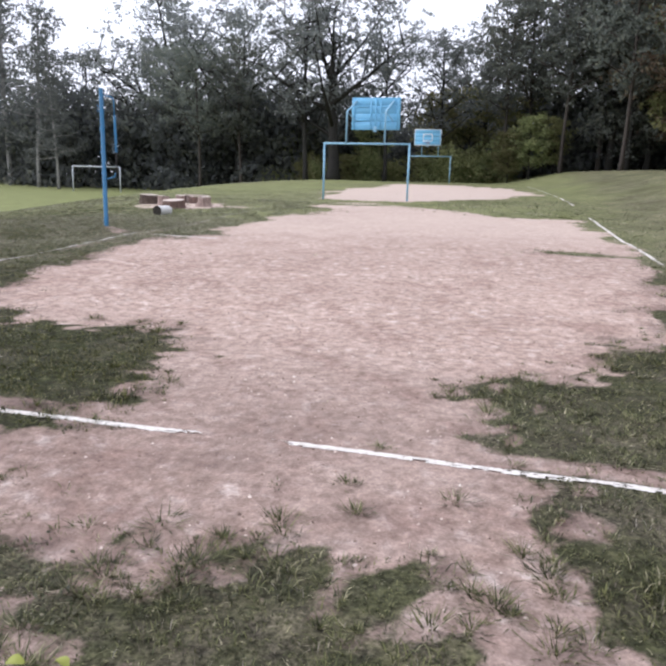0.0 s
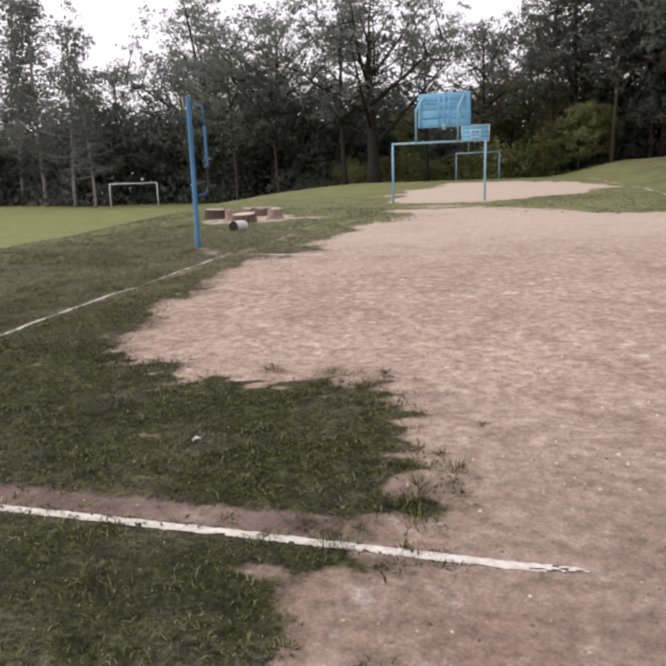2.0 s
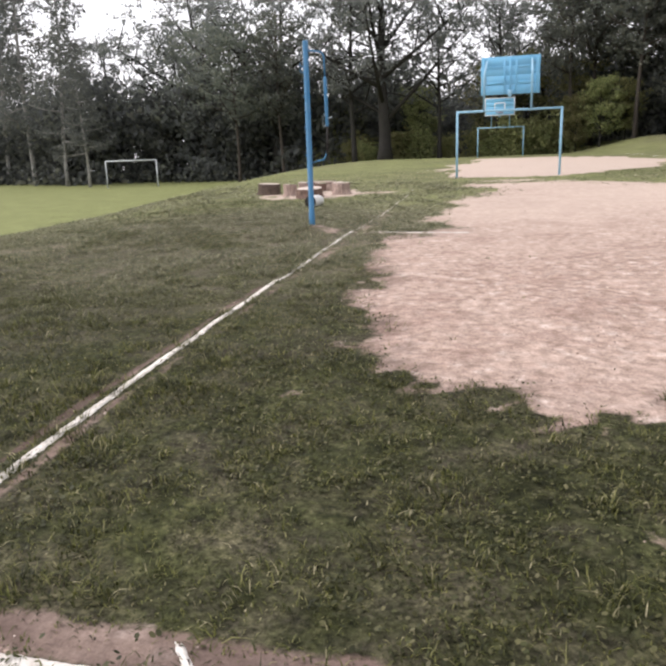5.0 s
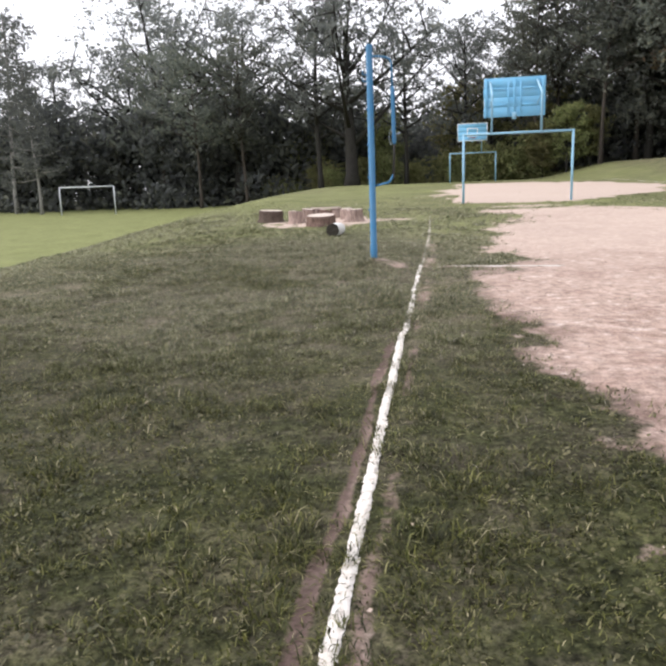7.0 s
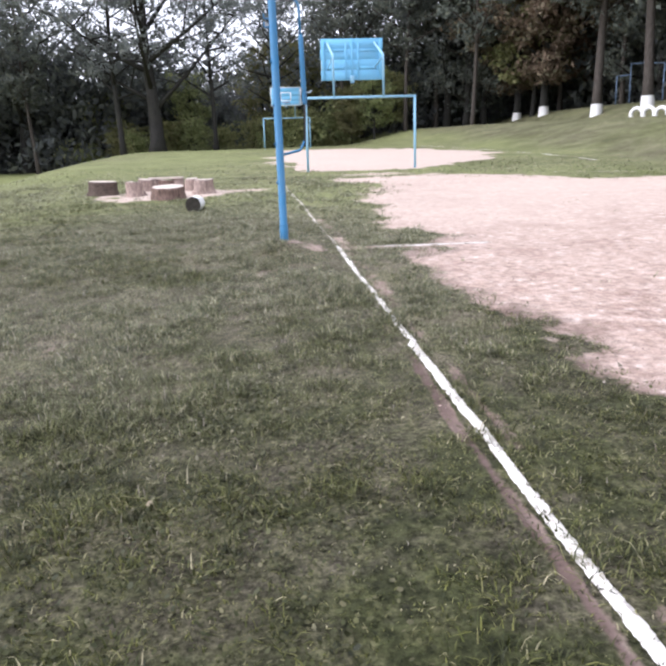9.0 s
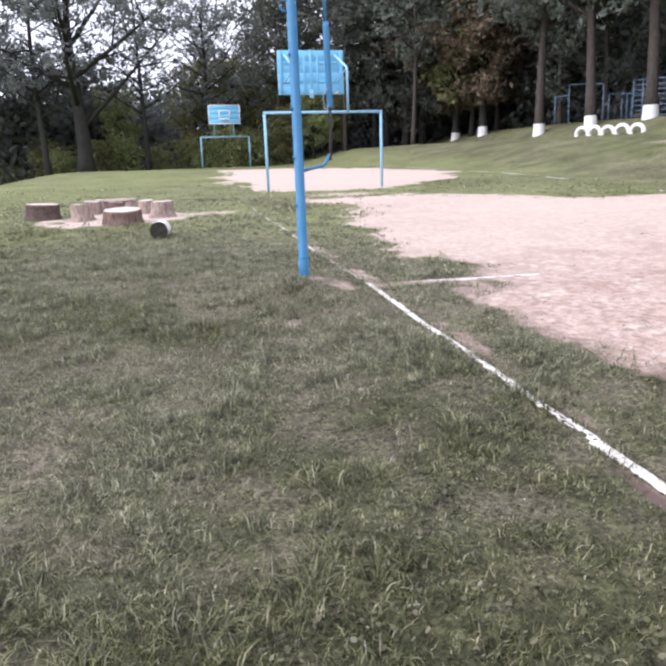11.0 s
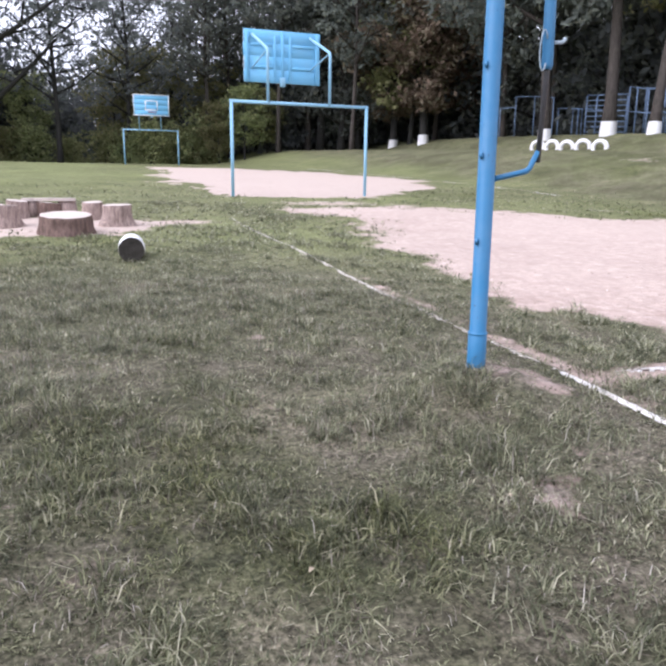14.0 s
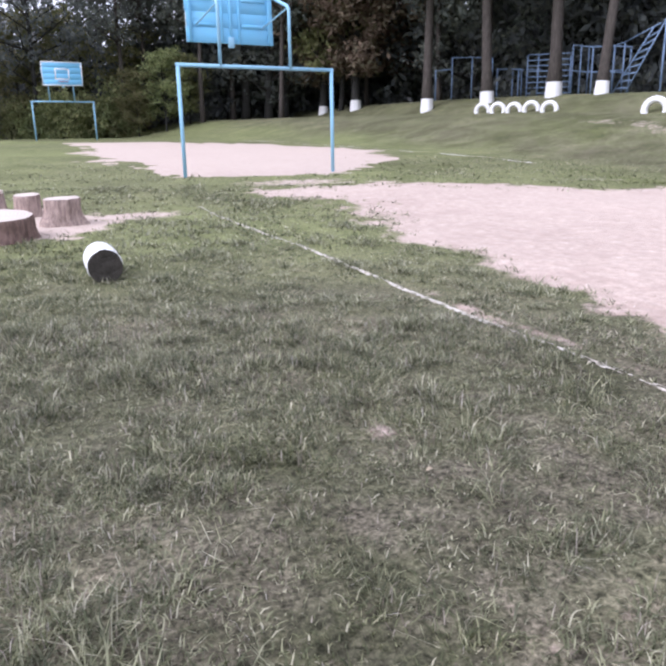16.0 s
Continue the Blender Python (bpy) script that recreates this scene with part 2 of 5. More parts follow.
# ---- geometry helpers ----
def sstep(a, b, v):
    t = np.clip((v - a) / (b - a), 0, 1)
    return t * t * (3 - 2 * t)


def vnoise(x, y, scale, seed):
    """Smooth value noise, 0 to 1."""
    table = np.random.RandomState(seed).rand(256, 256)
    u, v = np.asarray(x) * scale + 1000.3, np.asarray(y) * scale + 1000.7
    i, j = np.floor(u).astype(int), np.floor(v).astype(int)
    fu, fv = u - i, v - j
    fu, fv = fu * fu * (3 - 2 * fu), fv * fv * (3 - 2 * fv)
    i0, j0, i1, j1 = i % 256, j % 256, (i + 1) % 256, (j + 1) % 256
    return (table[i0, j0] * (1 - fu) + table[i1, j0] * fu) * (1 - fv) + (table[i0, j1] * (1 - fu) + table[i1, j1] * fu) * fv


def height(x, y):
    """The lie of the land: a court that climbs gently, a bank on one side, a lower field on the other."""
    x, y = np.asarray(x, float), np.asarray(y, float)
    yy = np.maximum(-45.0, y)
    z = np.where(yy < 0, 0.06 * yy, 1.78 * (1 - np.exp(-np.maximum(yy, 0) / 30.0)))
    z = z - 0.1 * np.exp(-(((y + 6) / 5.0) ** 2))
    yb = np.clip(y, 0, 40)
    z = z + 1.05 * sstep(0, 6.5, x - 9.3 + 0.16 * yb) + 0.8 * sstep(15.6, 18.4, x)
    z = z + 0.14 * np.exp(-((np.hypot(x + 1.15, y + 11.7) / 0.35) ** 2))
    z = z + 0.024 * np.exp(-(((x + 0.45) / 1.3) ** 2)) * sstep(-20.5, -18.5, y) * sstep(-4, -7, y)
    crest = -5.9 - 0.06 * np.clip(y + 11, -30, 40)
    s = sstep(0, 8, crest - x)
    low = -1.55 + 0.042 * np.clip(y, -45, 60)
    z = z * (1 - s) + np.minimum(z, low) * s
    near = np.exp(-((x / 60.0) ** 2) - (y / 60.0) ** 2)
    rough = (vnoise(x, y, 0.55, 11) - 0.5) * 0.05 + (vnoise(x, y, 1.6, 12) - 0.5) * 0.022
    return z + rough * near


COURT_EARTH = [(0.5, -15.8), (1.15, -17.8), (2.3, -18.15), (3.3, -18.0), (4.0, -18.8), (4.1, -20.0), (4.0, -21.15), (4.75, -21.7), (5.4, -21.6),
               (6.0, -21.25), (6.5, -21.5), (6.6, -22.4), (7.4, -22.6), (7.3, -21.2), (7.0, -20.5), (6.75, -20.2), (6.7, -19.7), (6.8, -19.1),
               (7.5, -18.6), (8.1, -16.8), (8.6, -14.6), (8.9, -12.8), (8.9, -9.2), (8.2, -4.3), (5.4, -3.7), (4.6, -3.5), (4.1, -1.9),
               (2.8, -1.8), (1.5, -1.9), (0.5, -2.4), (1.5, -4.1), (0.65, -5.8), (0.6, -7.4), (0.35, -9.2), (0.35, -10.2), (0.9, -10.8),
               (0.6, -11.6), (0.15, -12.0), (0.2, -13.1), (0.4, -14.1)]
FAR_SAND = [(-1.1, 6.9), (-0.7, 3.3), (0.3, 0.2), (1.8, -0.1), (3.6, 0.0), (6.1, 2.7), (7.4, 5.9), (6.4, 12.0), (3.0, 17.0), (-0.8, 17.5), (0.0, 11.0)]


def inside(poly, x, y):
    """Signed distance to a closed outline: positive inside."""
    dist, odd = np.full(x.shape, 1e9), np.zeros(x.shape, bool)
    for (ax, ay), (bx, by) in zip(poly, poly[1:] + poly[:1]):
        dx, dy = bx - ax, by - ay
        t = np.clip(((x - ax) * dx + (y - ay) * dy) / (dx * dx + dy * dy), 0, 1)
        dist = np.minimum(dist, np.hypot(x - ax - t * dx, y - ay - t * dy))
        cross = ((ay > y) != (by > y)) & (x < dx * (y - ay) / (dy if dy else 1e-9) + ax)
        odd ^= cross
    return np.where(odd, dist, -dist)


def side_line_x(y):
    return -0.405 - 0.0185 * (y + 19) - 0.022 * np.maximum(0, y + 8)


def end_line_y(x):
    return -20.455 + 0.026 * np.clip(x, -2, 5.2) - 0.014 * np.clip(np.asarray(x) - 5.2, 0, 5)


SCUFFS = [(-2.85, -14.05, 0.17), (-2.0, -13.73, 0.14), (-2.31, -14.18, 0.12), (-1.39, -14.5, 0.15), (-0.96, -14.42, 0.2), (-2.9, -14.65, 0.2), (-3.03, -12.68, 0.2),
          (-1.38, -12.7, 0.16), (-2.62, -12.79, 0.13), (-2.59, -10.84, 0.16), (-3.11, -11.66, 0.18), (-0.82, -11.09, 0.26), (-1.98, -10.43, 0.16), (0.66, -18.22, 0.12),
          (2.48, -19.36, 0.2), (-3.97, -13.22, 0.3), (5.46, -21.75, 0.2), (6.0, -21.9, 0.14), (6.8, -21.6, 0.25)]


def bareness(x, y):
    """How far the turf is worn away: 0 full grass, 1 bare earth."""
    x, y = np.asarray(x, float), np.asarray(y, float)
    wob = (vnoise(x, y, 1.3, 3) - 0.5) * 0.5 + (vnoise(x, y, 4.5, 4) - 0.5) * 0.4
    soft_edge = 0.42 + 0.55 * sstep(-9, -2.5, y)
    wob = wob * (1 + 0.8 * sstep(-9, -2.5, y)) + (vnoise(x, y, 7.5, 44) - 0.5) * 0.8 * sstep(-16, -19, y)
    v = sstep(-1, 1, (inside(COURT_EARTH, x, y) + wob) / soft_edge)
    v = np.maximum(v, sstep(-0.25, 0.3, inside(FAR_SAND, x, y) + wob))
    v = v * (1 - 0.9 * np.exp(-(((x - 7.9) / 0.9) ** 2) - ((y + 11.35) / 0.28) ** 2))
    v = v * (1 - 0.7 * np.exp(-(((x - 7.2) / 0.5) ** 2) - ((y + 19.0) / 0.35) ** 2))
    ring = np.hypot((x + 3.35) / 1.35, (y + 4.1) / 1.15)
    v = np.maximum(v, 0.85 * sstep(1.15, 0.75, ring + wob * 0.5))
    v = np.maximum(v, 0.75 * np.exp(-(((x + 1.75) / 0.9) ** 2) - ((y + 4.0) / 0.4) ** 2))
    v = np.maximum(v, 1.0 * np.exp(-(((x + 0.9) / 0.36) ** 2) - ((y + 11.6) / 0.4) ** 2) * (0.2 + 0.5 * vnoise(x, y, 3, 66) + 0.7 * vnoise(x, y, 8, 65)))
    d = x - side_line_x(y)
    along = sstep(-20.6, -20.2, y) * sstep(-2.6, -3.2, y)
    v = np.maximum(v, along * (1.0 * np.exp(-(((d + 0.065 + 0.05 * vnoise(y, y * 0, 1.9, 23)) / 0.04) ** 2)) * sstep(-13.5, -16, y) * (0.4 + 0.8 * vnoise(x, y, 3.3, 22)) + 0.75 * np.exp(-(((d - 0.05 - 0.09 * vnoise(y, y * 0, 1.3, 24)) / 0.06) ** 2)) * (0.1 + 0.55 * vnoise(x, y, 1.2, 21) + 0.5 * vnoise(x, y, 5.5, 25))) * (0.55 + 0.45 * sstep(-12.5, -15, y)))
    v = np.maximum(v, 0.95 * np.exp(-(((y + 11.7 - 0.08 * (x + 0.54) + 0.03) / 0.12) ** 2)) * sstep(-0.6, -0.4, x) * sstep(1.7, 1.4, x))
    v = np.maximum(v, 0.8 * np.exp(-(((d - 0.1) / 0.13) ** 2)) * sstep(-16.5, -14, y) * sstep(-7, -8.5, y) * (0.1 + 0.55 * vnoise(x, y, 1.7, 75) + 0.5 * vnoise(x, y, 6, 76)))
    e = y - end_line_y(x)
    v = np.maximum(v, 0.85 * np.exp(-(((e - 0.12) / 0.13) ** 2)) * sstep(-0.8, -0.3, x) * sstep(9.5, 9, x))
    worn = np.exp(-(((x - 4.6) / 2.4) ** 2) - ((y + 21.9) / 1.2) ** 2)
    v = np.maximum(v, 0.62 * worn * sstep(0.5, 0.7, 0.55 * vnoise(x, y, 2.1, 5) + 0.3 * vnoise(x, y, 5.3, 55) + 0.15 * vnoise(x, y, 11, 56)))
    v = np.maximum(v, 0.4 * np.exp(-(((x + 2.2) / 3.0) ** 2) - ((y + 12.6) / 3.2) ** 2) * sstep(0.53, 0.74, 0.5 * vnoise(x, y, 1.1, 6) + 0.3 * vnoise(x, y, 3.7, 57) + 0.2 * vnoise(x, y, 9, 58)))
    v = np.maximum(v, 0.6 * np.exp(-(((x - 1.6) / 1.6) ** 2) - ((y + 1.3) / 0.7) ** 2))
    for sx, sy, sr in SCUFFS:
        v = np.maximum(v, 0.6 * np.exp(-((x - sx) / (1.25 * sr)) ** 2 - ((y - sy) / sr) ** 2) * (0.2 + 0.5 * vnoise(x, y, 6, 91) + 0.6 * vnoise(x, y, 15, 92)))
    bank = 0.44 * sstep(0.55, 0.75, 0.6 * vnoise(x, y, 0.5, 7) + 0.4 * vnoise(x, y, 1.9, 59)) * sstep(11.5, 13, x) * sstep(15.5, 14.5, x)
    return np.clip(np.maximum(v, bank), 0, 1)


def dryness(x, y):
    """Where the grass is parched: little by the end line, more towards the far end of the side line."""
    x, y = np.asarray(x, float), np.asarray(y, float)
    v = 0.55 * vnoise(x, y, 0.45, 8) + 0.3 * vnoise(x, y, 1.7, 9) + 0.15 * vnoise(x, y, 5, 10)
    return np.clip(sstep(0.45, 0.8, v) * 0.3 + 0.85 * sstep(-18, -12.8, y) * sstep(0.2, 0.6, v + 0.12) + 0.28 * sstep(4.1, 5.2, x) * sstep(-17, -18.5, y) * (0.4 + vnoise(x, y, 1.2, 73)), 0, 1)


def dampness(x, y):
    """Dark trodden soil along the lime lines."""
    d, e = x - side_line_x(y), y - end_line_y(x)
    v = 1.2 * np.exp(-(((d + 0.11) / 0.09) ** 2)) * sstep(-11, -14, y) * sstep(-20.6, -20.2, y)
    v = np.maximum(v, 0.6 * np.exp(-(((d - 0.09) / 0.11) ** 2)) * sstep(-11, -14, y) * sstep(-20.6, -20.2, y))
    v = np.maximum(v, 0.75 * np.exp(-(((e - 0.13) / 0.2) ** 2)) * sstep(4.6, 3.8, x))
    v = v * (0.6 + 0.6 * vnoise(x, y, 2.3, 61))
    trod = sstep(-16.5, -20.5, y) * (0.25 + 0.6 * (0.6 * vnoise(x, y, 0.7, 62) + 0.4 * vnoise(x, y, 2.6, 63))) * 0.6
    trod = np.maximum(trod, 0.6 * np.exp(-(((x - 5.15) / 0.55) ** 2) - ((y + 20.68) / 0.4) ** 2) * (0.5 + 0.7 * vnoise(x, y, 3.1, 93)))
    rim = 0.75 * np.exp(-(((bareness(x, y) - 0.62) / 0.22) ** 2)) * (0.2 + vnoise(x, y, 4.3, 95)) * sstep(-9, -14, y)
    return np.clip(np.maximum(np.maximum(v, trod), rim), 0, 0.95)


def dry_sand(x, y):
    """Pale loose sand on the upper part of the court and on the far pitch."""
    return np.clip(0.75 * sstep(-15, -5, y) * (0.7 + 0.5 * vnoise(x, y, 0.4, 64)) + 0.25 * sstep(-1, 1, y), 0, 1)


WALK_LINE = [(6.3, -22.0), (2.7, -20.4), (-0.5, -18.7), (-1.3, -17.2), (-2.0, -14.2), (-2.4, -10.5)]


def to_walk(x, y):
    best = np.full(x.shape, 1e9)
    for (ax, ay), (bx, by) in zip(WALK_LINE, WALK_LINE[1:]):
        dx, dy = bx - ax, by - ay
        t = np.clip(((x - ax) * dx + (y - ay) * dy) / (dx * dx + dy * dy), 0, 1)
        best = np.minimum(best, np.hypot(x - ax - t * dx, y - ay - t * dy))
    return best


def sward_sheen(x, y):
    """Where the turf is the even lighter green of the outer fields and the bank. Further from WALK_LINE it also pales:
    grazing light on blade tips, put into the colour.
    """
    return np.clip(np.maximum(sstep(-9, -15, x), sstep(9.5, 12, x) * 0.15) + 0.9 * sstep(-16, -5, y) * (1 - 0.75 * sstep(8.5, 11, x)) * (1 - 0.5 * vnoise(x, y, 0.3, 25)) * (0.12 + 0.88 * sstep(1.8, 5.0, to_walk(x, y))), 0, 1)


def hgt(x, y):
    return float(height(np.array([x]), np.array([y]))[0])


def mesh(name, verts, faces, mat, smooth=True):
    me = bpy.data.meshes.new(name)
    me.from_pydata([tuple(v) for v in verts], [], [tuple(f) for f in faces])
    me.materials.append(mat)
    me.polygons.foreach_set("use_smooth", [smooth] * len(me.polygons))
    me.update()
    return me


def part(name, geo, mat, parent=None, label="", smooth=True):
    ob = new(name, mesh(name, geo[0], geo[1], mat, smooth))
    ob.parent = parent
    return tagged(ob, label)


def thing(name, label, category, m=None, group="", kind=""):
    ob = new(name)
    ob.empty_display_size = 0.1
    if m is not None:
        ob.matrix_basis = m
    return tagged(ob, label, category, group, kind)


def tube(points, radii, seg=10, caps=True):
    """A round bar along points, with one radius or one per point."""
    pts = [Vector(p) for p in points]
    if not isinstance(radii, (list, tuple)):
        radii = [radii] * len(pts)
    verts, faces, side = [], [], None
    for i, p in enumerate(pts):
        d = (pts[min(i + 1, len(pts) - 1)] - pts[max(i - 1, 0)]).normalized()
        if side is None:
            side = d.orthogonal().normalized()
        side = (side - d * side.dot(d)).normalized()
        up = d.cross(side)
        for k in range(seg):
            a = 2 * math.pi * k / seg
            verts.append(p + (side * math.cos(a) + up * math.sin(a)) * radii[i])
    for i in range(len(pts) - 1):
        for k in range(seg):
            a, b = i * seg + k, i * seg + (k + 1) % seg
            faces.append((a, b, b + seg, a + seg))
    if caps:
        faces.append(tuple(reversed(range(seg))))
        faces.append(tuple(range((len(pts) - 1) * seg, len(pts) * seg)))
    return verts, faces


def bent(points, r=0.08, n=5):
    """Rounds off the corners of a line of points."""
    pts = [Vector(p) for p in points]
    out = [pts[0]]
    for a, b, c in zip(pts, pts[1:], pts[2:]):
        p, q = b + (a - b).normalized() * r, b + (c - b).normalized() * r
        for i in range(n + 1):
            t = i / n
            out.append(p * (1 - t) ** 2 + b * 2 * t * (1 - t) + q * t * t)
    return out + [pts[-1]]


def merge(*geos):
    verts, faces = [], []
    for v, f in geos:
        n = len(verts)
        verts += list(v)
        faces += [tuple(i + n for i in q) for q in f]
    return verts, faces


def block(x0, y0, z0, x1, y1, z1, bevel=0.006):
    """A box with chamfered edges."""
    bm = bmesh.new()
    bmesh.ops.create_cube(bm, size=1, matrix=Matrix.Translation(((x0 + x1) / 2, (y0 + y1) / 2, (z0 + z1) / 2)) @ Matrix.Diagonal((x1 - x0, y1 - y0, z1 - z0, 1)))
    if bevel:
        bmesh.ops.bevel(bm, geom=bm.edges[:], offset=bevel, segments=1, affect="EDGES")
    geo = [v.co.copy() for v in bm.verts], [tuple(v.index for v in f.verts) for f in bm.faces]
    bm.free()
    return geo


# ---- the ground: one sheet to the horizon ----
def spread(lo, hi, step, far):
    c = list(np.arange(lo, hi + step / 2, step))
    grow, d = step, 0.0
    left, right = [], []
    while d < far:
        grow *= 1.25
        d += grow
        left.append(lo - d)
        right.append(c[-1] + d)
    return np.array(left[::-1] + c + right)


gx, gy = spread(-13.0, 13.0, 0.13, 420.0), spread(-25.0, 9.0, 0.13, 420.0)
gx = np.sort(np.concatenate([gx[(gx < -0.95) | (gx > 0.0)], np.arange(-0.92, -0.02, 0.035)]))
gy = np.sort(np.concatenate([gy[(gy < -20.7) | (gy > -19.9)], np.arange(-20.66, -19.93, 0.035)]))
XX, YY = np.meshgrid(gx, gy)
ZZ = height(XX, YY)
nx, ny = len(gx), len(gy)
idx = np.arange(nx * ny).reshape(ny, nx)
quads = np.stack([idx[:-1, :-1], idx[:-1, 1:], idx[1:, 1:], idx[1:, :-1]], -1).reshape(-1, 4)
gm = bpy.data.meshes.new("ground")
gm.from_pydata(np.stack([XX, YY, ZZ], -1).reshape(-1, 3).tolist(), [], quads.tolist())
gm.polygons.foreach_set("use_smooth", [True] * len(gm.polygons))
for key, values in (("bare", bareness(XX, YY)), ("dry", dryness(XX, YY)), ("sward_sheen", sward_sheen(XX, YY)), ("damp", dampness(XX, YY)), ("sand", dry_sand(XX, YY))):
    gm.attributes.new(key, "FLOAT", "POINT").data.foreach_set("value", np.ascontiguousarray(values.reshape(-1), np.float32))
gm.materials.append(M_GROUND)
tagged(new("ground", gm), "worn school pitch with pinkish bare earth and patchy grass", "ground", kind="structure")


# ---- lime lines ----
def lime_line(a, b, width, cover, seed, label, mat=None, taper=(0.5, 0.5)):
    """A lime strip of small ragged pieces that lie on the ground, broken where it is worn."""
    a, b = np.array(a, float), np.array(b, float)
    length = float(np.hypot(*(b - a)))
    d = (b - a) / length
    nrm = np.array([-d[1], d[0]])
    n, rows = int(length / 0.018), 7
    s = np.linspace(0, length, n + 1)
    off = np.linspace(-0.5, 0.5, rows + 1)
    S, O = np.meshgrid(s, off, indexing="ij")
    sway = (vnoise(s, s * 0, 0.35, seed) - 0.5) * 0.03 + (vnoise(s, s * 0, 2.5, seed + 1) - 0.5) * 0.012
    wid = width * (0.92 + 0.16 * vnoise(s, s * 0 + 9, 1.2, seed + 2))
    edge = (vnoise(S, O * 3, 14, seed + 3) - 0.5) * 0.01
    lat = O * wid[:, None] + sway[:, None] + edge
    jit = np.random.RandomState(seed + 7)
    S = S + jit.uniform(-0.008, 0.008, S.shape)
    lat = lat + jit.uniform(-0.0035, 0.0035, S.shape)
    X, Y = a[0] + d[0] * S + nrm[0] * lat, a[1] + d[1] * S + nrm[1] * lat
    Z = height(X, Y) + 0.009 - 0.007 * (np.abs(O) * 2) ** 4
    wear = vnoise(S, O * 0.3, 1.1, seed + 4) * 0.3 + vnoise(S, O * 2, 14, seed + 5) * 0.35 + vnoise(S, O * 6, 33, seed + 6) * 0.35
    wear = wear + 0.6 * np.maximum(sstep(taper[0], 0.0, S), sstep(taper[1], 0.0, length - S)) + 0.12 * (np.abs(O) * 2) ** 3
    keep = wear[:-1, :-1] < cover
    k = np.arange((n + 1) * (rows + 1)).reshape(n + 1, rows + 1)
    q = np.stack([k[:-1, :-1], k[1:, :-1], k[1:, 1:], k[:-1, 1:]], -1)[keep]
    if d[0] * nrm[1] - d[1] * nrm[0] < 0:
        q = q[:, ::-1]
    ob = new("lime_line", mesh("lime_line", np.stack([X, Y, Z], -1).reshape(-1, 3).tolist(), q.tolist(), mat or M_CHALK))
    return tagged(ob, label, "court line", "court lines", "structure")


CORNER = side_line_x(-20.33)
lime_line((CORNER, -20.43), (side_line_x(-15.2), -15.2), 0.058, 0.76, 31, "bright white lime side line on trampled turf", taper=(0.1, 0.001))
lime_line((side_line_x(-15.2), -15.2), (side_line_x(-11.6), -11.6), 0.052, 0.67, 35, "half worn white lime side line on trampled turf", taper=(0.001, 0.001))
lime_line((side_line_x(-11.6), -11.6), (side_line_x(-8.0), -8.0), 0.046, 0.5, 41, "faded white lime side line fraying into grass", M_CHALK_WORN, (0.001, 0.001))
lime_line((side_line_x(-8.0), -8.0), (side_line_x(-3.4), -3.4), 0.048, 0.57, 45, "faint white lime side line ending in grass", M_CHALK_WORN, (0.001, 0.3))
lime_line((CORNER - 0.02, end_line_y(CORNER)), (5.2, end_line_y(5.2)), 0.055, 0.78, 51, "bright white lime end line beside bare earth")
lime_line((5.3, -20.34), (9.1, -20.39), 0.049, 0.7, 61, "bright white lime end line across bare earth")
lime_line((-0.54, -11.7), (1.5, -11.54), 0.065, 0.72, 71, "worn white lime centre line crossing the turf")
lime_line((0.92, -20.23), (1.06, -20.39), 0.03, 0.66, 111, "short stray splash of white lime", taper=(0.05, 0.02))
lime_line((9.05, -12.5), (8.64, -3.0), 0.07, 0.62, 81, "white lime side line along the bank foot")
lime_line((8.5, 0.0), (7.0, 17.5), 0.09, 0.5, 91, "white lime line along the far sand pitch")
lime_line((8.64, -3.0), (4.4, -1.9), 0.05, 0.42, 101, "almost worn away white lime end line", M_CHALK_WORN)


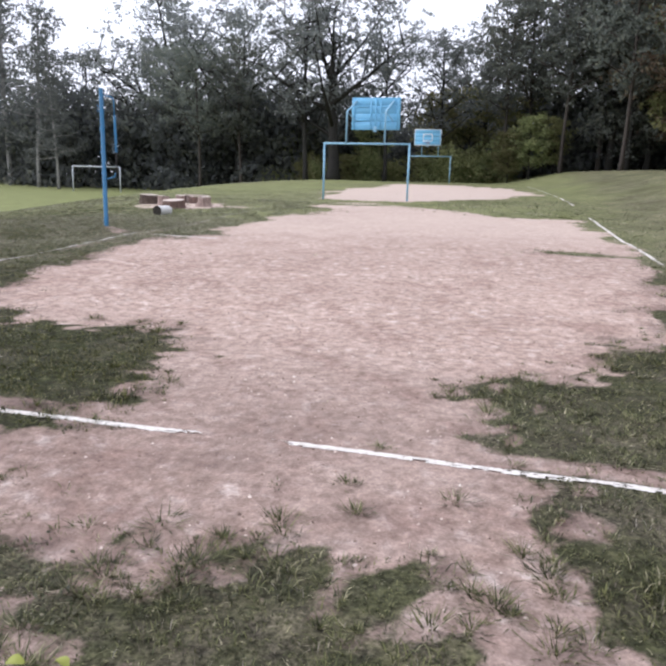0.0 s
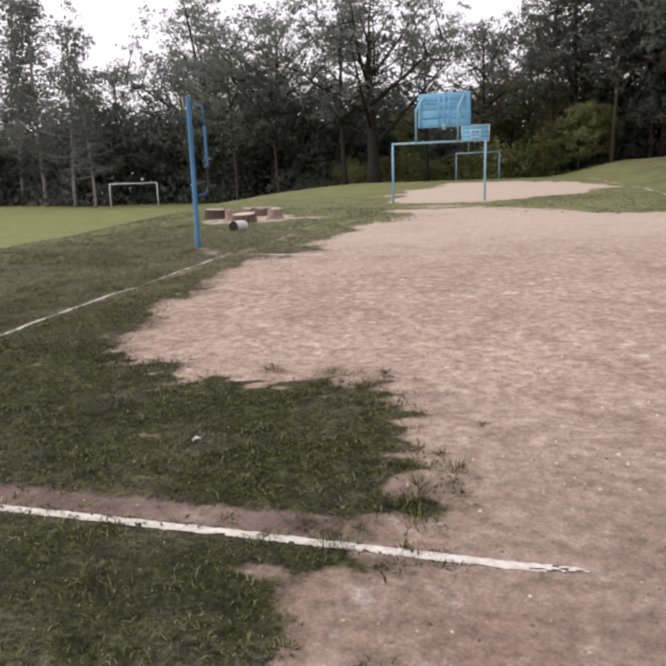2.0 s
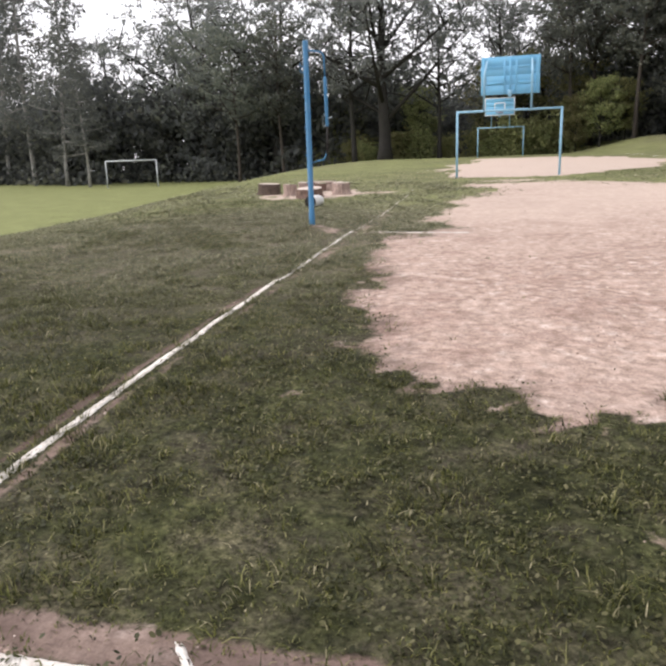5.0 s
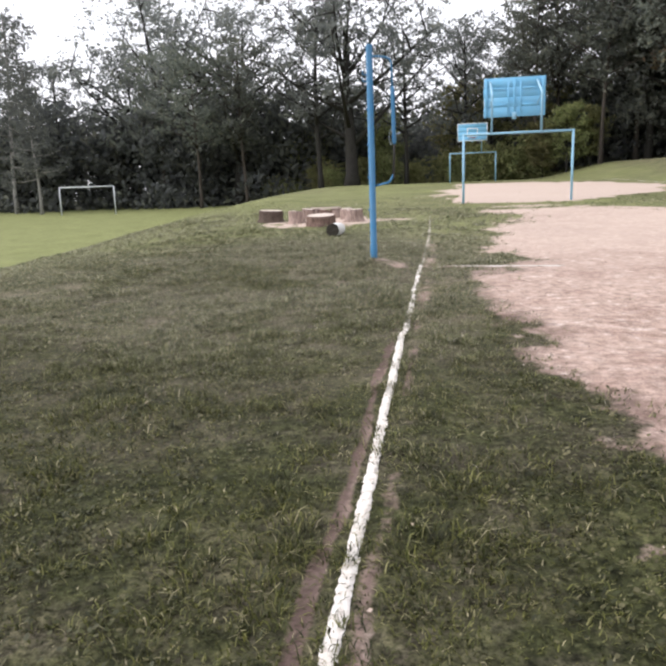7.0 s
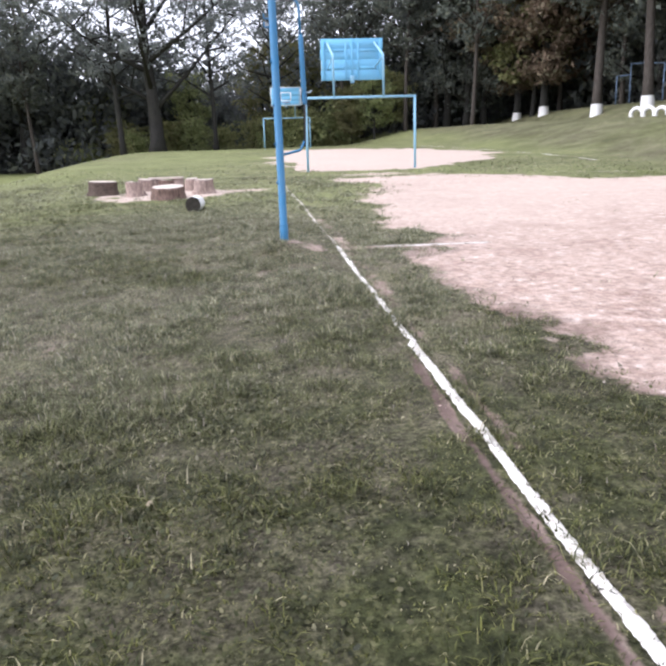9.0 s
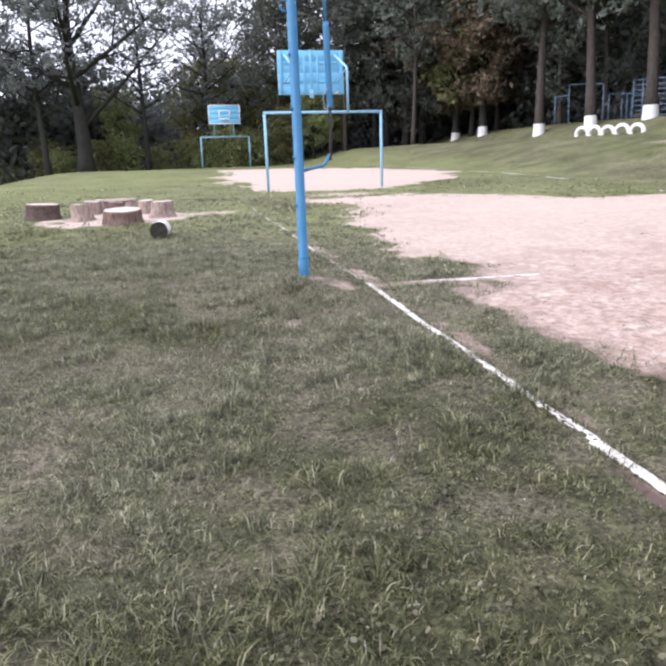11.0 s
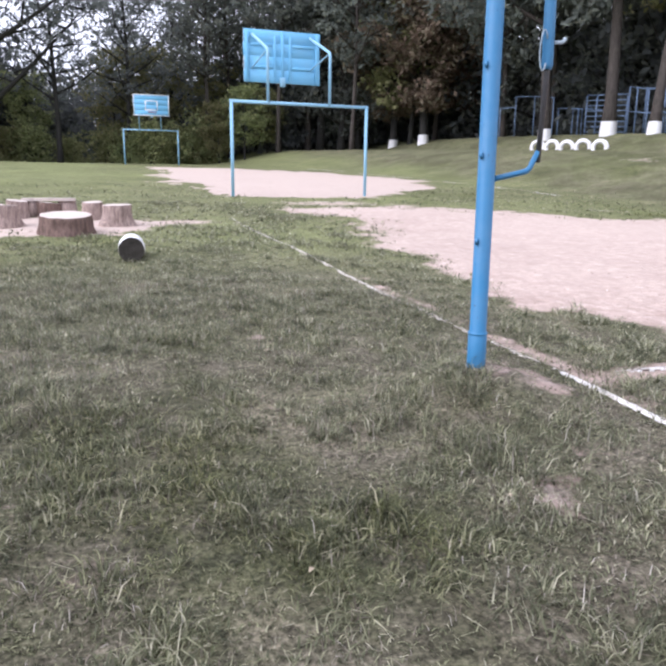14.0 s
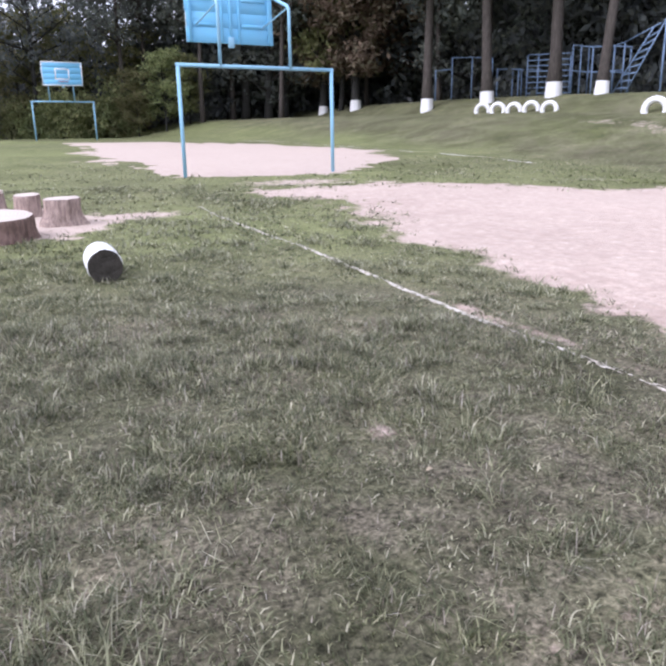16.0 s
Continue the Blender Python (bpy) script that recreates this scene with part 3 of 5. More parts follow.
# ---- volleyball post ----
def volleyball_post(x, y):
    z = hgt(x, y)
    ob = thing("volleyball_post", "bright blue painted steel volleyball post with side bracket, set in turf", "post", pose(x, y, z))
    top = 2.05 - z
    part("pole", tube([(0, 0, -0.3), (0, 0, 0.16), (0.0, 0, 0.17), (-0.012, 0, top - 0.02), (-0.012, 0, top)], [0.046, 0.046, 0.041, 0.041, 0.038], 20), M_BLUE, ob)
    part("collar", tube([(0, 0, 0.158), (0, 0, 0.172)], 0.047, 20), M_BLUE, ob, "chipped weld collar near the ground")
    lo, hi = 0.385 - z, 1.88 - z
    part("bracket_arm", tube(bent([(0.04, 0, lo - 0.04), (0.22, -0.01, lo), (0.268, -0.01, lo + 0.09)], 0.022), 0.0135, 10), M_BLUE, ob)
    part("bracket_rod", tube([(0.27, -0.01, lo + 0.04), (0.285, -0.01, 0.87 - z), (0.285, -0.01, 1.0 - z)], 0.013, 10), M_RUST, ob, "bare dark steel rod")
    part("sleeve", tube([(0.284, -0.01, 0.85 - z), (0.284, -0.01, 0.87 - z), (0.27, -0.01, 1.5 - z), (0.268, -0.01, 1.54 - z)], [0.022, 0.027, 0.026, 0.02], 14), M_BLUE, ob)
    part("bracket_hoop", tube(bent([(0.268, -0.01, 1.5 - z), (0.26, -0.01, hi), (-0.005, 0, hi + 0.04)], 0.09), 0.013, 10), M_BLUE, ob)
    for zz in (0.62, 1.02, 1.42, 1.85):
        part("weld_bead", tube([(-0.046, -0.02, zz - 0.015), (-0.053, -0.022, zz), (-0.046, -0.02, zz + 0.015)], [0.006, 0.01, 0.006], 8), M_BLUE, ob)
    for zz in (1.70, 1.62):
        part("hook", tube(bent([(-0.05, 0, zz - z), (-0.1, 0, zz - z), (-0.1, 0, zz - z + 0.05)], 0.02), 0.008, 8), M_BLUE, ob)
    part("hook", tube(bent([(0.29, -0.01, 0.97 - z), (0.35, -0.03, 0.97 - z), (0.36, -0.03, 0.99 - z)], 0.015), 0.009, 8), M_WIRE, ob, "pale bare hook")
    loop = [(0.245 + 0.02 * math.cos(a), -0.03, 0.93 - z + 0.09 * math.sin(a)) for a in np.linspace(0.6, 5.6, 14)]
    part("wire_loop", tube(loop, 0.0035, 6), M_WIRE, ob, "loose loop of pale wire")
    return ob


volleyball_post(-1.15, -11.7)


# ---- goals that carry basketball backboards ----
def hoop(parent, x, y, z, facing):
    ring = [(x + 0.225 * math.cos(a), y + facing * (0.3 + 0.225 * math.sin(a)), z) for a in np.linspace(0, 2 * math.pi, 25)]
    rim = part("hoop", tube(ring, 0.011, 8, False), M_RED, parent, "rusty red basketball rim")
    part("hoop_bracket", tube([(x, y + facing * 0.02, z), (x, y + facing * 0.09, z)], 0.03, 8), M_RED, parent)
    return rim


def goal_with_board(a, b, base_a, base_b, top, board, ups, lean, label, facing, mat_pipe):
    """A pipe goal from a to b (plan points) with a board (x0, x1, y, z0, z1) on two bent uprights. facing: which way the board's face looks along y."""
    ob = thing("basketball_goal", label, "goal", pose(*a, base_a), "pitch goals")
    o = Vector((a[0], a[1], base_a))

    def w(x, y, z):
        return Vector((x, y, z)) - o
    r = 0.034
    part("goal_post", tube([w(*a, base_a - 0.2), w(*a, top + r * 0.6)], r, 14), mat_pipe, ob)
    part("goal_post", tube([w(*b, base_b - 0.2), w(*b, top + r * 0.6)], r, 14), mat_pipe, ob)
    part("crossbar", tube([w(a[0] - r, a[1], top), w(b[0] + r, b[1], top)], r * 0.98, 14), mat_pipe, ob)
    x0, x1, by, z0, z1 = board
    back = by - facing * 0.03
    for ux in ups:
        bend = top + lean * (z1 - top)
        part("upright", tube(bent([w(ux, a[1], top), w(ux, a[1], bend), w(ux, back - 0.02 * facing, z1 - 0.12)], 0.1), 0.03, 12), mat_pipe, ob)
        part("strut", tube([w(ux, a[1], top + 0.62 * (z1 - top)), w(ux, back, z0 + 0.3)], 0.014, 8), mat_pipe, ob)
    panel = part("backboard", block(*(w(x0 + 0.01, by - 0.006, z0 + 0.01)), *(w(x1 - 0.01, by + 0.006, z1 - 0.01)), 0), M_BOARD, ob, "sky blue painted plank backboard")
    n = 4
    hh = (z1 - z0) / n
    rnd = random.Random(5)
    for i in range(n):
        e0, e1 = rnd.uniform(-0.012, 0.012), rnd.uniform(-0.012, 0.012)
        part("plank", block(*w(x0 + e0, by - 0.013 - rnd.uniform(0, 0.004), z0 + i * hh + 0.0006), *w(x1 + e1, by + 0.013, z0 + (i + 1) * hh - 0.0006), 0.001), M_BOARD, panel)
    sgn = -facing
    for f, wd in ((0.04, 0.07), (0.4, 0.05), (0.5, 0.06), (0.6, 0.05), (0.96, 0.07)):
        xx = x0 + f * (x1 - x0)
        ya, yb = sorted((by + sgn * 0.014, by + sgn * 0.045))
        part("batten", block(*w(xx - wd / 2, ya, z0 + 0.02), *w(xx + wd / 2, yb, z1 - 0.02 - 0.1 * (f in (0.4, 0.6))), 0.005), M_BOARD, panel)
    for f0, f1, fz in ((0.08, 0.37, 0.3), (0.63, 0.92, 0.3), (0.08, 0.37, 0.72), (0.63, 0.92, 0.72)):
        ya, yb = sorted((by + sgn * 0.016, by + sgn * 0.036))
        zz = z0 + fz * (z1 - z0)
        part("rail", block(*w(x0 + f0 * (x1 - x0), ya, zz - 0.03), *w(x0 + f1 * (x1 - x0), yb, zz + 0.03), 0.005), M_BOARD, panel)
    face = by + facing * 0.0155
    cx, pale_w = (x0 + x1) / 2, 0.04

    def stripe(xa, za, xb, zb):
        ya, yb = sorted((face, face + facing * 0.003))
        part("stripe", block(*w(xa, ya, za), *w(xb, yb, zb), 0), M_WHITE, panel, "white painted stripe")
    for xa, za, xb, zb in ((x0, z0, x1, z0 + pale_w), (x0, z1 - pale_w, x1, z1), (x0, z0 + pale_w, x0 + pale_w, z1 - pale_w), (x1 - pale_w, z0 + pale_w, x1, z1 - pale_w)):
        stripe(xa, za, xb, zb)
    q0, q1, s0, s1 = cx - 0.31, cx + 0.31, z0 + 0.26, z0 + 0.74
    for xa, za, xb, zb in ((q0, s0, q1, s0 + 0.05), (q0, s1 - 0.05, q1, s1), (q0, s0 + 0.05, q0 + 0.05, s1 - 0.05), (q1 - 0.05, s0 + 0.05, q1, s1 - 0.05)):
        stripe(xa, za, xb, zb)
    v = w(cx, by, z0 + 0.16)
    hoop(ob, v.x, v.y, v.z, facing)
    ya, yb = sorted((by, back - facing * 0.02))
    part("bolt_plate", block(*w(cx - 0.06, ya, z0 - 0.08), *w(cx + 0.06, yb, z0 + 0.12), 0.005), M_PALE_BLUE, ob)
    return ob


goal_with_board((0.0, 0.0), (2.98, 0.03), hgt(0, 0), hgt(3, 0), 1.87, (0.59, 2.36, 1.455, 2.455, 3.57), (0.77, 2.12), 0.62,
                "faded blue steel pipe goal with plank basketball backboard seen from behind", 1, M_PALE_BLUE)
goal_with_board((-0.8, 23.9), (1.95, 23.9), hgt(-0.8, 23.9), hgt(1.95, 23.9), 2.73, (-0.345, 1.4, 22.68, 3.345, 4.37), (0.0, 1.1), 0.6,
                "faded blue pipe goal with white-edged basketball backboard before trees", -1, M_PALE_BLUE)


def pipe_goal(a, b, top):
    ob = thing("football_goal", "thin white pipe football goal on the lower field", "goal", pose(*a, hgt(*a)), "pitch goals")
    o = Vector((*a, hgt(*a)))
    for q in (a, b):
        part("goal_post", tube([Vector((*q, hgt(*q) - 0.2)) - o, Vector((*q, top)) - o], 0.05, 12), M_GOALWHITE, ob)
    part("crossbar", tube([Vector((*a, top)) - o, Vector((*b, top)) - o], 0.05, 12), M_GOALWHITE, ob)


pipe_goal((-29.98, 28.08), (-25.74, 28.48), 1.69)


# ---- stumps, log and plank benches ----
def stump(x, y, r_top, r_base, h, seed, label, name="tree_stump", flare=1.0, bark=None, slope=1.5):
    rnd = random.Random(seed)
    z = hgt(x, y)
    ob = thing(name, label, "stump", pose(x, y, z, rnd.uniform(-2, 2) + slope, rnd.uniform(-2, 2), 0) @ pose(0, 0, 0, 0, 0, rnd.uniform(0, 360)), "stump seats")
    seg, lobes, ph = 36, rnd.choice((3, 4, 5)), rnd.uniform(0, 6)
    verts, faces = [], []
    levels = [-0.12, 0.0, 0.04, 0.09, 0.16, 0.3, 0.5, 0.75, 0.95, 1.0]
    for f in levels:
        base = r_top + (r_base - r_top) * max(0, 1 - max(f, 0) / 0.6) ** 2
        for k in range(seg):
            a = 2 * math.pi * k / seg
            root = 1 + flare * 0.22 * max(0, 1 - max(f, 0) / 0.5) * max(0, math.cos(lobes * a + ph)) ** 2
            ridge = 1 + 0.03 * math.sin(9 * a + ph * 2) + 0.03 * noise.noise(Vector((math.cos(a) * 3, math.sin(a) * 3, f * 2 + seed))) - 0.1 * max(0, noise.noise(Vector((math.cos(a) * 1.6, math.sin(a) * 1.6, f * 1.7 + seed * 3))))
            rr = base * root * ridge * (0.97 if f == 1.0 else 1)
            verts.append((rr * math.cos(a), rr * math.sin(a), h * f + 0.012 * math.sin(a + ph) * (f > 0.9)))
    for i in range(len(levels) - 1):
        for k in range(seg):
            faces.append((i * seg + k, i * seg + (k + 1) % seg, (i + 1) * seg + (k + 1) % seg, (i + 1) * seg + k))
    part("bark", (verts, faces), bark or M_STUMP, ob, "dark reddish ridged bark" if bark else "reddish grey stripped bark")
    n = (len(levels) - 1) * seg
    top = [verts[n + k] for k in range(seg)]
    disc = [(v[0] * q, v[1] * q, v[2] + 0.003 + 0.006 * (1 - q) + 0.004 * noise.noise(Vector((v[0] * q * 9, v[1] * q * 9, seed)))) for q in (1.0, 0.75, 0.5, 0.25) for v in top]
    dfaces = [(i * seg + k, i * seg + (k + 1) % seg, (i + 1) * seg + (k + 1) % seg, (i + 1) * seg + k) for i in range(3) for k in range(seg)]
    dfaces.append(tuple(3 * seg + k for k in range(seg)))
    part("cut_top", (disc, dfaces), M_CUT, ob, "pale weathered saw-cut top")
    return ob


stump(-3.19, -5.0, 0.325, 0.36, 0.23, 1, "wide low tree stump table with pale sawn top", "stump_table", 0.3, M_BARK_RED, 9)
stump(-2.53, -4.3, 0.2, 0.25, 0.275, 2, "sawn tree stump seat with flared roots on bare earth")
stump(-2.84, -3.55, 0.15, 0.17, 0.25, 3, "narrow tree stump seat beside the bench", flare=0.3)
stump(-3.97, -4.17, 0.18, 0.21, 0.29, 4, "knotty tree stump seat with peeling bark")
stump(-3.9, -3.2, 0.15, 0.18, 0.25, 5, "small tree stump seat behind the table", flare=0.4)


def plank_bench(a, b, h, label):
    """A thick board on two stump feet."""
    za, zb = hgt(*a), hgt(*b)
    ob = thing("plank_bench", label, "bench", pose(*a, za), "stump seats")
    o = Vector((*a, za))
    d = Vector((b[0] - a[0], b[1] - a[1], 0)).normalized()
    side = Vector((-d.y, d.x, 0)) * 0.14
    pa, pb = Vector((*a, za + h)) - o - d * 0.12, Vector((*b, zb + h)) - o + d * 0.12
    verts, faces = [], []
    for i in range(9):
        c = pa.lerp(pb, i / 8)
        wv = 1 + 0.08 * math.sin(i * 2.1)
        verts += [c - side * wv, c + side * wv, c + side * wv + Vector((0, 0, 0.04)), c - side * wv + Vector((0, 0, 0.04))]
    for i in range(8):
        for k in range(4):
            faces.append((i * 4 + k, i * 4 + (k + 1) % 4, i * 4 + 4 + (k + 1) % 4, i * 4 + 4 + k))
    faces += [(3, 2, 1, 0), (32, 33, 34, 35)]
    part("seat_board", (verts, faces), M_CUT, ob, "pale weathered seat board", False)
    for q, zq in ((a, za), (b, zb)):
        c = Vector((*q, zq)) - o
        part("foot", tube([c - Vector((0, 0, 0.1)), c + Vector((0, 0, 0.05)), c + Vector((0, 0, h))], [0.17, 0.15, 0.13], 18), M_STUMP, ob)


plank_bench((-3.72, -2.95), (-3.2, -2.98), 0.22, "pale plank bench on two stump feet")
stump(-4.72, -3.75, 0.3, 0.33, 0.28, 8, "broad dark rotting trunk block with ragged top", "trunk_block", 0.5, M_OLD_BOARD, 1)
stump(-3.46, -3.05, 0.17, 0.19, 0.2, 12, "short stump under the pale plank bench", flare=0.3, bark=M_BARK_RED)


def lying_log(x, y):
    z = hgt(x, y)
    r = 0.135
    ob = thing("log", "short pale log lying in grass with dark cut end", "log", pose(x, y, z + r * 0.85, 0, 0, 7), "stump seats")
    d = Vector((0.19, 1.0, 0.0)).normalized()
    pts = [Vector((0, 0, 0)) + d * s for s in np.linspace(-0.03, 0.5, 7)]
    verts, faces = tube(pts, [r * 0.97, r, r * 0.98, r, r * 1.02, r, r * 0.97], 24, False)
    verts = [v + v.normalized() * 0.008 * noise.noise(v * 14) for v in verts]
    part("bark", (verts, faces), M_WHITE, ob, "white bark")
    n = len(verts) - 24
    for name, ring in (("cut_end", verts[:24][::-1]), ("cut_end", verts[n:])):
        c = sum((Vector(v) for v in ring), Vector()) / 24
        vv = [Vector(v) for v in ring] + [c.lerp(Vector(v), 0.5) + d * 0.004 for v in ring] + [c]
        ff = [(k, (k + 1) % 24, 24 + (k + 1) % 24, 24 + k) for k in range(24)] + [(24 + k, 24 + (k + 1) % 24, 48) for k in range(24)]
        part(name, (vv, ff), M_END, ob, "dark end grain", False)


lying_log(-2.52, -7.17)


# ---- half-buried tyres on the bank ----
def tyre_proto():
    ob = thing("tyre", "white painted car tyre half buried upright in the bank", "tyre", group="row of tyres")
    seg, prof = 40, []
    for u in np.linspace(0, 2 * math.pi, 15)[:-1]:
        prof.append((0.275 + 0.095 * math.cos(u) * (1.0 if math.cos(u) < 0 else 0.92), 0.1 * math.sin(u) * (1 - 0.12 * math.cos(u))))
    verts, faces = [], []
    for k in range(seg):
        a = 2 * math.pi * k / seg
        for j, (r, o) in enumerate(prof):
            rr = r - (0.012 if (k % 2 and 0.33 < r and abs(o) < 0.08) else 0)
            verts.append((o, rr * math.cos(a), rr * math.sin(a)))
    n = len(prof)
    for k in range(seg):
        for j in range(n):
            faces.append((k * n + j, ((k + 1) % seg) * n + j, ((k + 1) % seg) * n + (j + 1) % n, k * n + (j + 1) % n))
    part("tread", (verts, faces), M_WHITE, ob)
    return ob


proto = tyre_proto()
for i in range(5):
    ty = 12.25 - i * 0.97
    m = pose(16.15 + 0.03 * i, ty, hgt(16.15, ty) + 0.09 + 0.02 * math.sin(i * 2.3), 0, 4 * math.sin(i * 1.7), 33 + 4 * math.cos(i * 2.1))
    if i == 0:
        proto.matrix_basis = m
    else:
        copy_thing(proto, m)
copy_thing(proto, pose(16.2, 3.55, hgt(16.2, 3.55) + 0.08, 0, 3, 24) @ Matrix.Scale(1.25, 4))


# ---- playground frames on the bank ----
def pipe_frame(name, label, category, bars, x=19.5, r=0.032):
    """Bars: (part name, y0, z0, y1, z1, dx) in a plane across the bank; z counted from the ground at y0."""
    y_first = bars[0][1]
    o = Vector((x, y_first, hgt(x, y_first)))
    ob = thing(name, label, category, Matrix.Translation(o), "playground frames")
    for pn, y0, z0, y1, z1, dx in bars:
        p, q = Vector((x + dx, y0, o.z + z0)), Vector((x + dx, y1, o.z + z1))
        if pn.endswith("post"):
            p.z = hgt(x + dx, y0) - 0.2
        part(pn, tube([p - o, q - o], r if pn.endswith("post") else r * 0.8, 8), M_PLAY_BLUE, ob)


pipe_frame("pull_up_bar", "low dull blue steel pull-up bar under trees", "bar", [("post", 20.7, 0, 20.7, 1.64, 0), ("bar", 20.7, 1.6, 19.3, 1.55, 0)])
pipe_frame("pull_up_bar", "tall dull blue steel pull-up bar with three posts", "bar",
           [("post", 19.2, 0, 19.2, 2.14, 0), ("post", 17.5, 0, 17.5, 1.98, 0), ("post", 15.9, 0, 15.9, 1.75, 0), ("bar", 19.25, 2.14, 17.5, 1.97, 0), ("bar", 17.5, 1.97, 15.85, 1.75, 0)])
pipe_frame("parallel_bars", "low dull blue steel parallel bars", "bar",
           [("post", 16.0, 0, 16.0, 1.4, 0.4), ("post", 14.87, 0, 14.87, 1.32, 0.4), ("post", 14.45, 0, 14.45, 1.27, 0.4), ("bar", 16.05, 1.4, 13.5, 1.15, 0.4), ("bar", 16.05, 1.4, 13.5, 1.15, 0.95), ("post", 14.87, 0, 14.87, 1.32, 0.95)])
rungs = [("rung", 13.4, 0.15 + 0.235 * i, 10.75, 0.0 + 0.225 * i, 0) for i in range(8)]
pipe_frame("wall_bars", "dull blue steel climbing wall bars behind pine trunks", "climbing frame",
           [("post", 13.4, 0, 13.4, 1.76, 0), ("post", 12.7, 0, 12.7, 1.7, 0), ("post", 11.7, 0, 11.7, 1.6, 0), ("post", 10.75, 0, 10.75, 1.5, 0)] + rungs, r=0.03)
pipe_frame("climbing_frame", "large dull blue steel climbing frame on the bank", "climbing frame",
           [("post", yy, 0, yy, zz, 0) for yy, zz in ((10.65, 1.99), (10.2, 1.93), (9.55, 1.78), (8.95, 1.75), (8.45, 1.7), (7.97, 1.72))]
           + [("post", yy, 0, yy, zz, 0.9) for yy, zz in ((10.65, 1.99), (9.55, 1.8), (8.45, 1.7))]
           + [("bar", 10.67, 1.99, 9.54, 1.76, 0), ("bar", 9.54, 1.76, 8.45, 1.69, 0), ("bar", 8.45, 1.69, 7.97, 1.76, 0), ("bar", 7.97, 1.76, 6.4, 2.2, 0),
              ("bar", 10.67, 0.98, 9.44, 0.8, 0), ("bar", 9.44, 0.8, 7.97, 0.75, 0), ("bar", 10.67, 1.99, 8.45, 1.69, 0.9), ("bar", 10.67, 0.98, 8.45, 0.72, 0.9)])
lad = [("rail", 8.36, -0.1, 6.6, 2.15, 0), ("rail", 7.71, -0.15, 6.05, 2.4, 0)]
lad += [("rung", 8.36 - 1.76 * f, -0.1 + 2.25 * f, 7.71 - 1.66 * f, -0.15 + 2.55 * f, 0) for f in [0.12 + 0.105 * i for i in range(8)]]
pipe_frame("leaning_ladder", "dull blue steel ladder leaning on the climbing frame", "ladder", lad + [("post", 6.3, 0, 6.3, 2.3, 0.3), ("post", 5.9, 0, 5.9, 2.3, 0.3)], x=19.35, r=0.036)


# ---- trees ----
def leaf_cloud(centres, rnd, count, spread_r, size, flat=0.7):
    """Many small folded leaves round the given centres, as arrays of vertices and faces."""
    spray = 11
    sprays = max(1, count // spray)
    c = np.repeat(np.array(centres, float), sprays, 0)
    rs = np.random.RandomState(rnd.randint(0, 10 ** 6))
    v = rs.normal(size=(len(c), 3))
    v /= np.linalg.norm(v, axis=1)[:, None]
    v *= (rs.rand(len(c), 1) ** 0.5) * spread_r
    v[:, 2] *= flat
    p = np.repeat(c + v, spray, 0)
    n = len(p)
    reach_out = size * (0.9 + 1.5 * np.repeat(rs.rand(len(c), 1), spray, 0))
    p = p + rs.normal(size=(n, 3)) * reach_out * np.array([1, 1, 0.6])
    a = rs.normal(size=(n, 3))
    a /= np.linalg.norm(a, axis=1)[:, None]
    b = np.cross(a, rs.normal(size=(n, 3)))
    b /= np.linalg.norm(b, axis=1)[:, None] + 1e-9
    s = size * (0.6 + 0.8 * rs.rand(n, 1))
    k = np.cross(a, b) * s * 0.18
    quad = np.stack([p - a * s, p + b * s * 0.48 + k, p + a * s, p - b * s * 0.48 + k], 1).reshape(-1, 3)
    i = np.arange(n) * 4
    faces = np.concatenate([np.stack([i, i + 1, i + 2], 1), np.stack([i, i + 2, i + 3], 1)])
    return quad, faces


def big_mesh(name, verts, faces, mat, dry=False):
    me = bpy.data.meshes.new(name)
    me.vertices.add(len(verts))
    me.vertices.foreach_set("co", np.ascontiguousarray(verts, np.float32).reshape(-1))
    k = faces.shape[1]
    me.loops.add(faces.size)
    me.loops.foreach_set("vertex_index", np.ascontiguousarray(faces, np.int32).reshape(-1))
    me.polygons.add(len(faces))
    me.polygons.foreach_set("loop_start", np.arange(0, faces.size, k, dtype=np.int32))
    me.materials.append(mat)
    me.update(calc_edges=True)
    if dry:
        me.attributes.new("dry", "FLOAT", "POINT").data.foreach_set("value", np.ascontiguousarray(dryness(verts[:, 0], verts[:, 1]), np.float32))
    return me


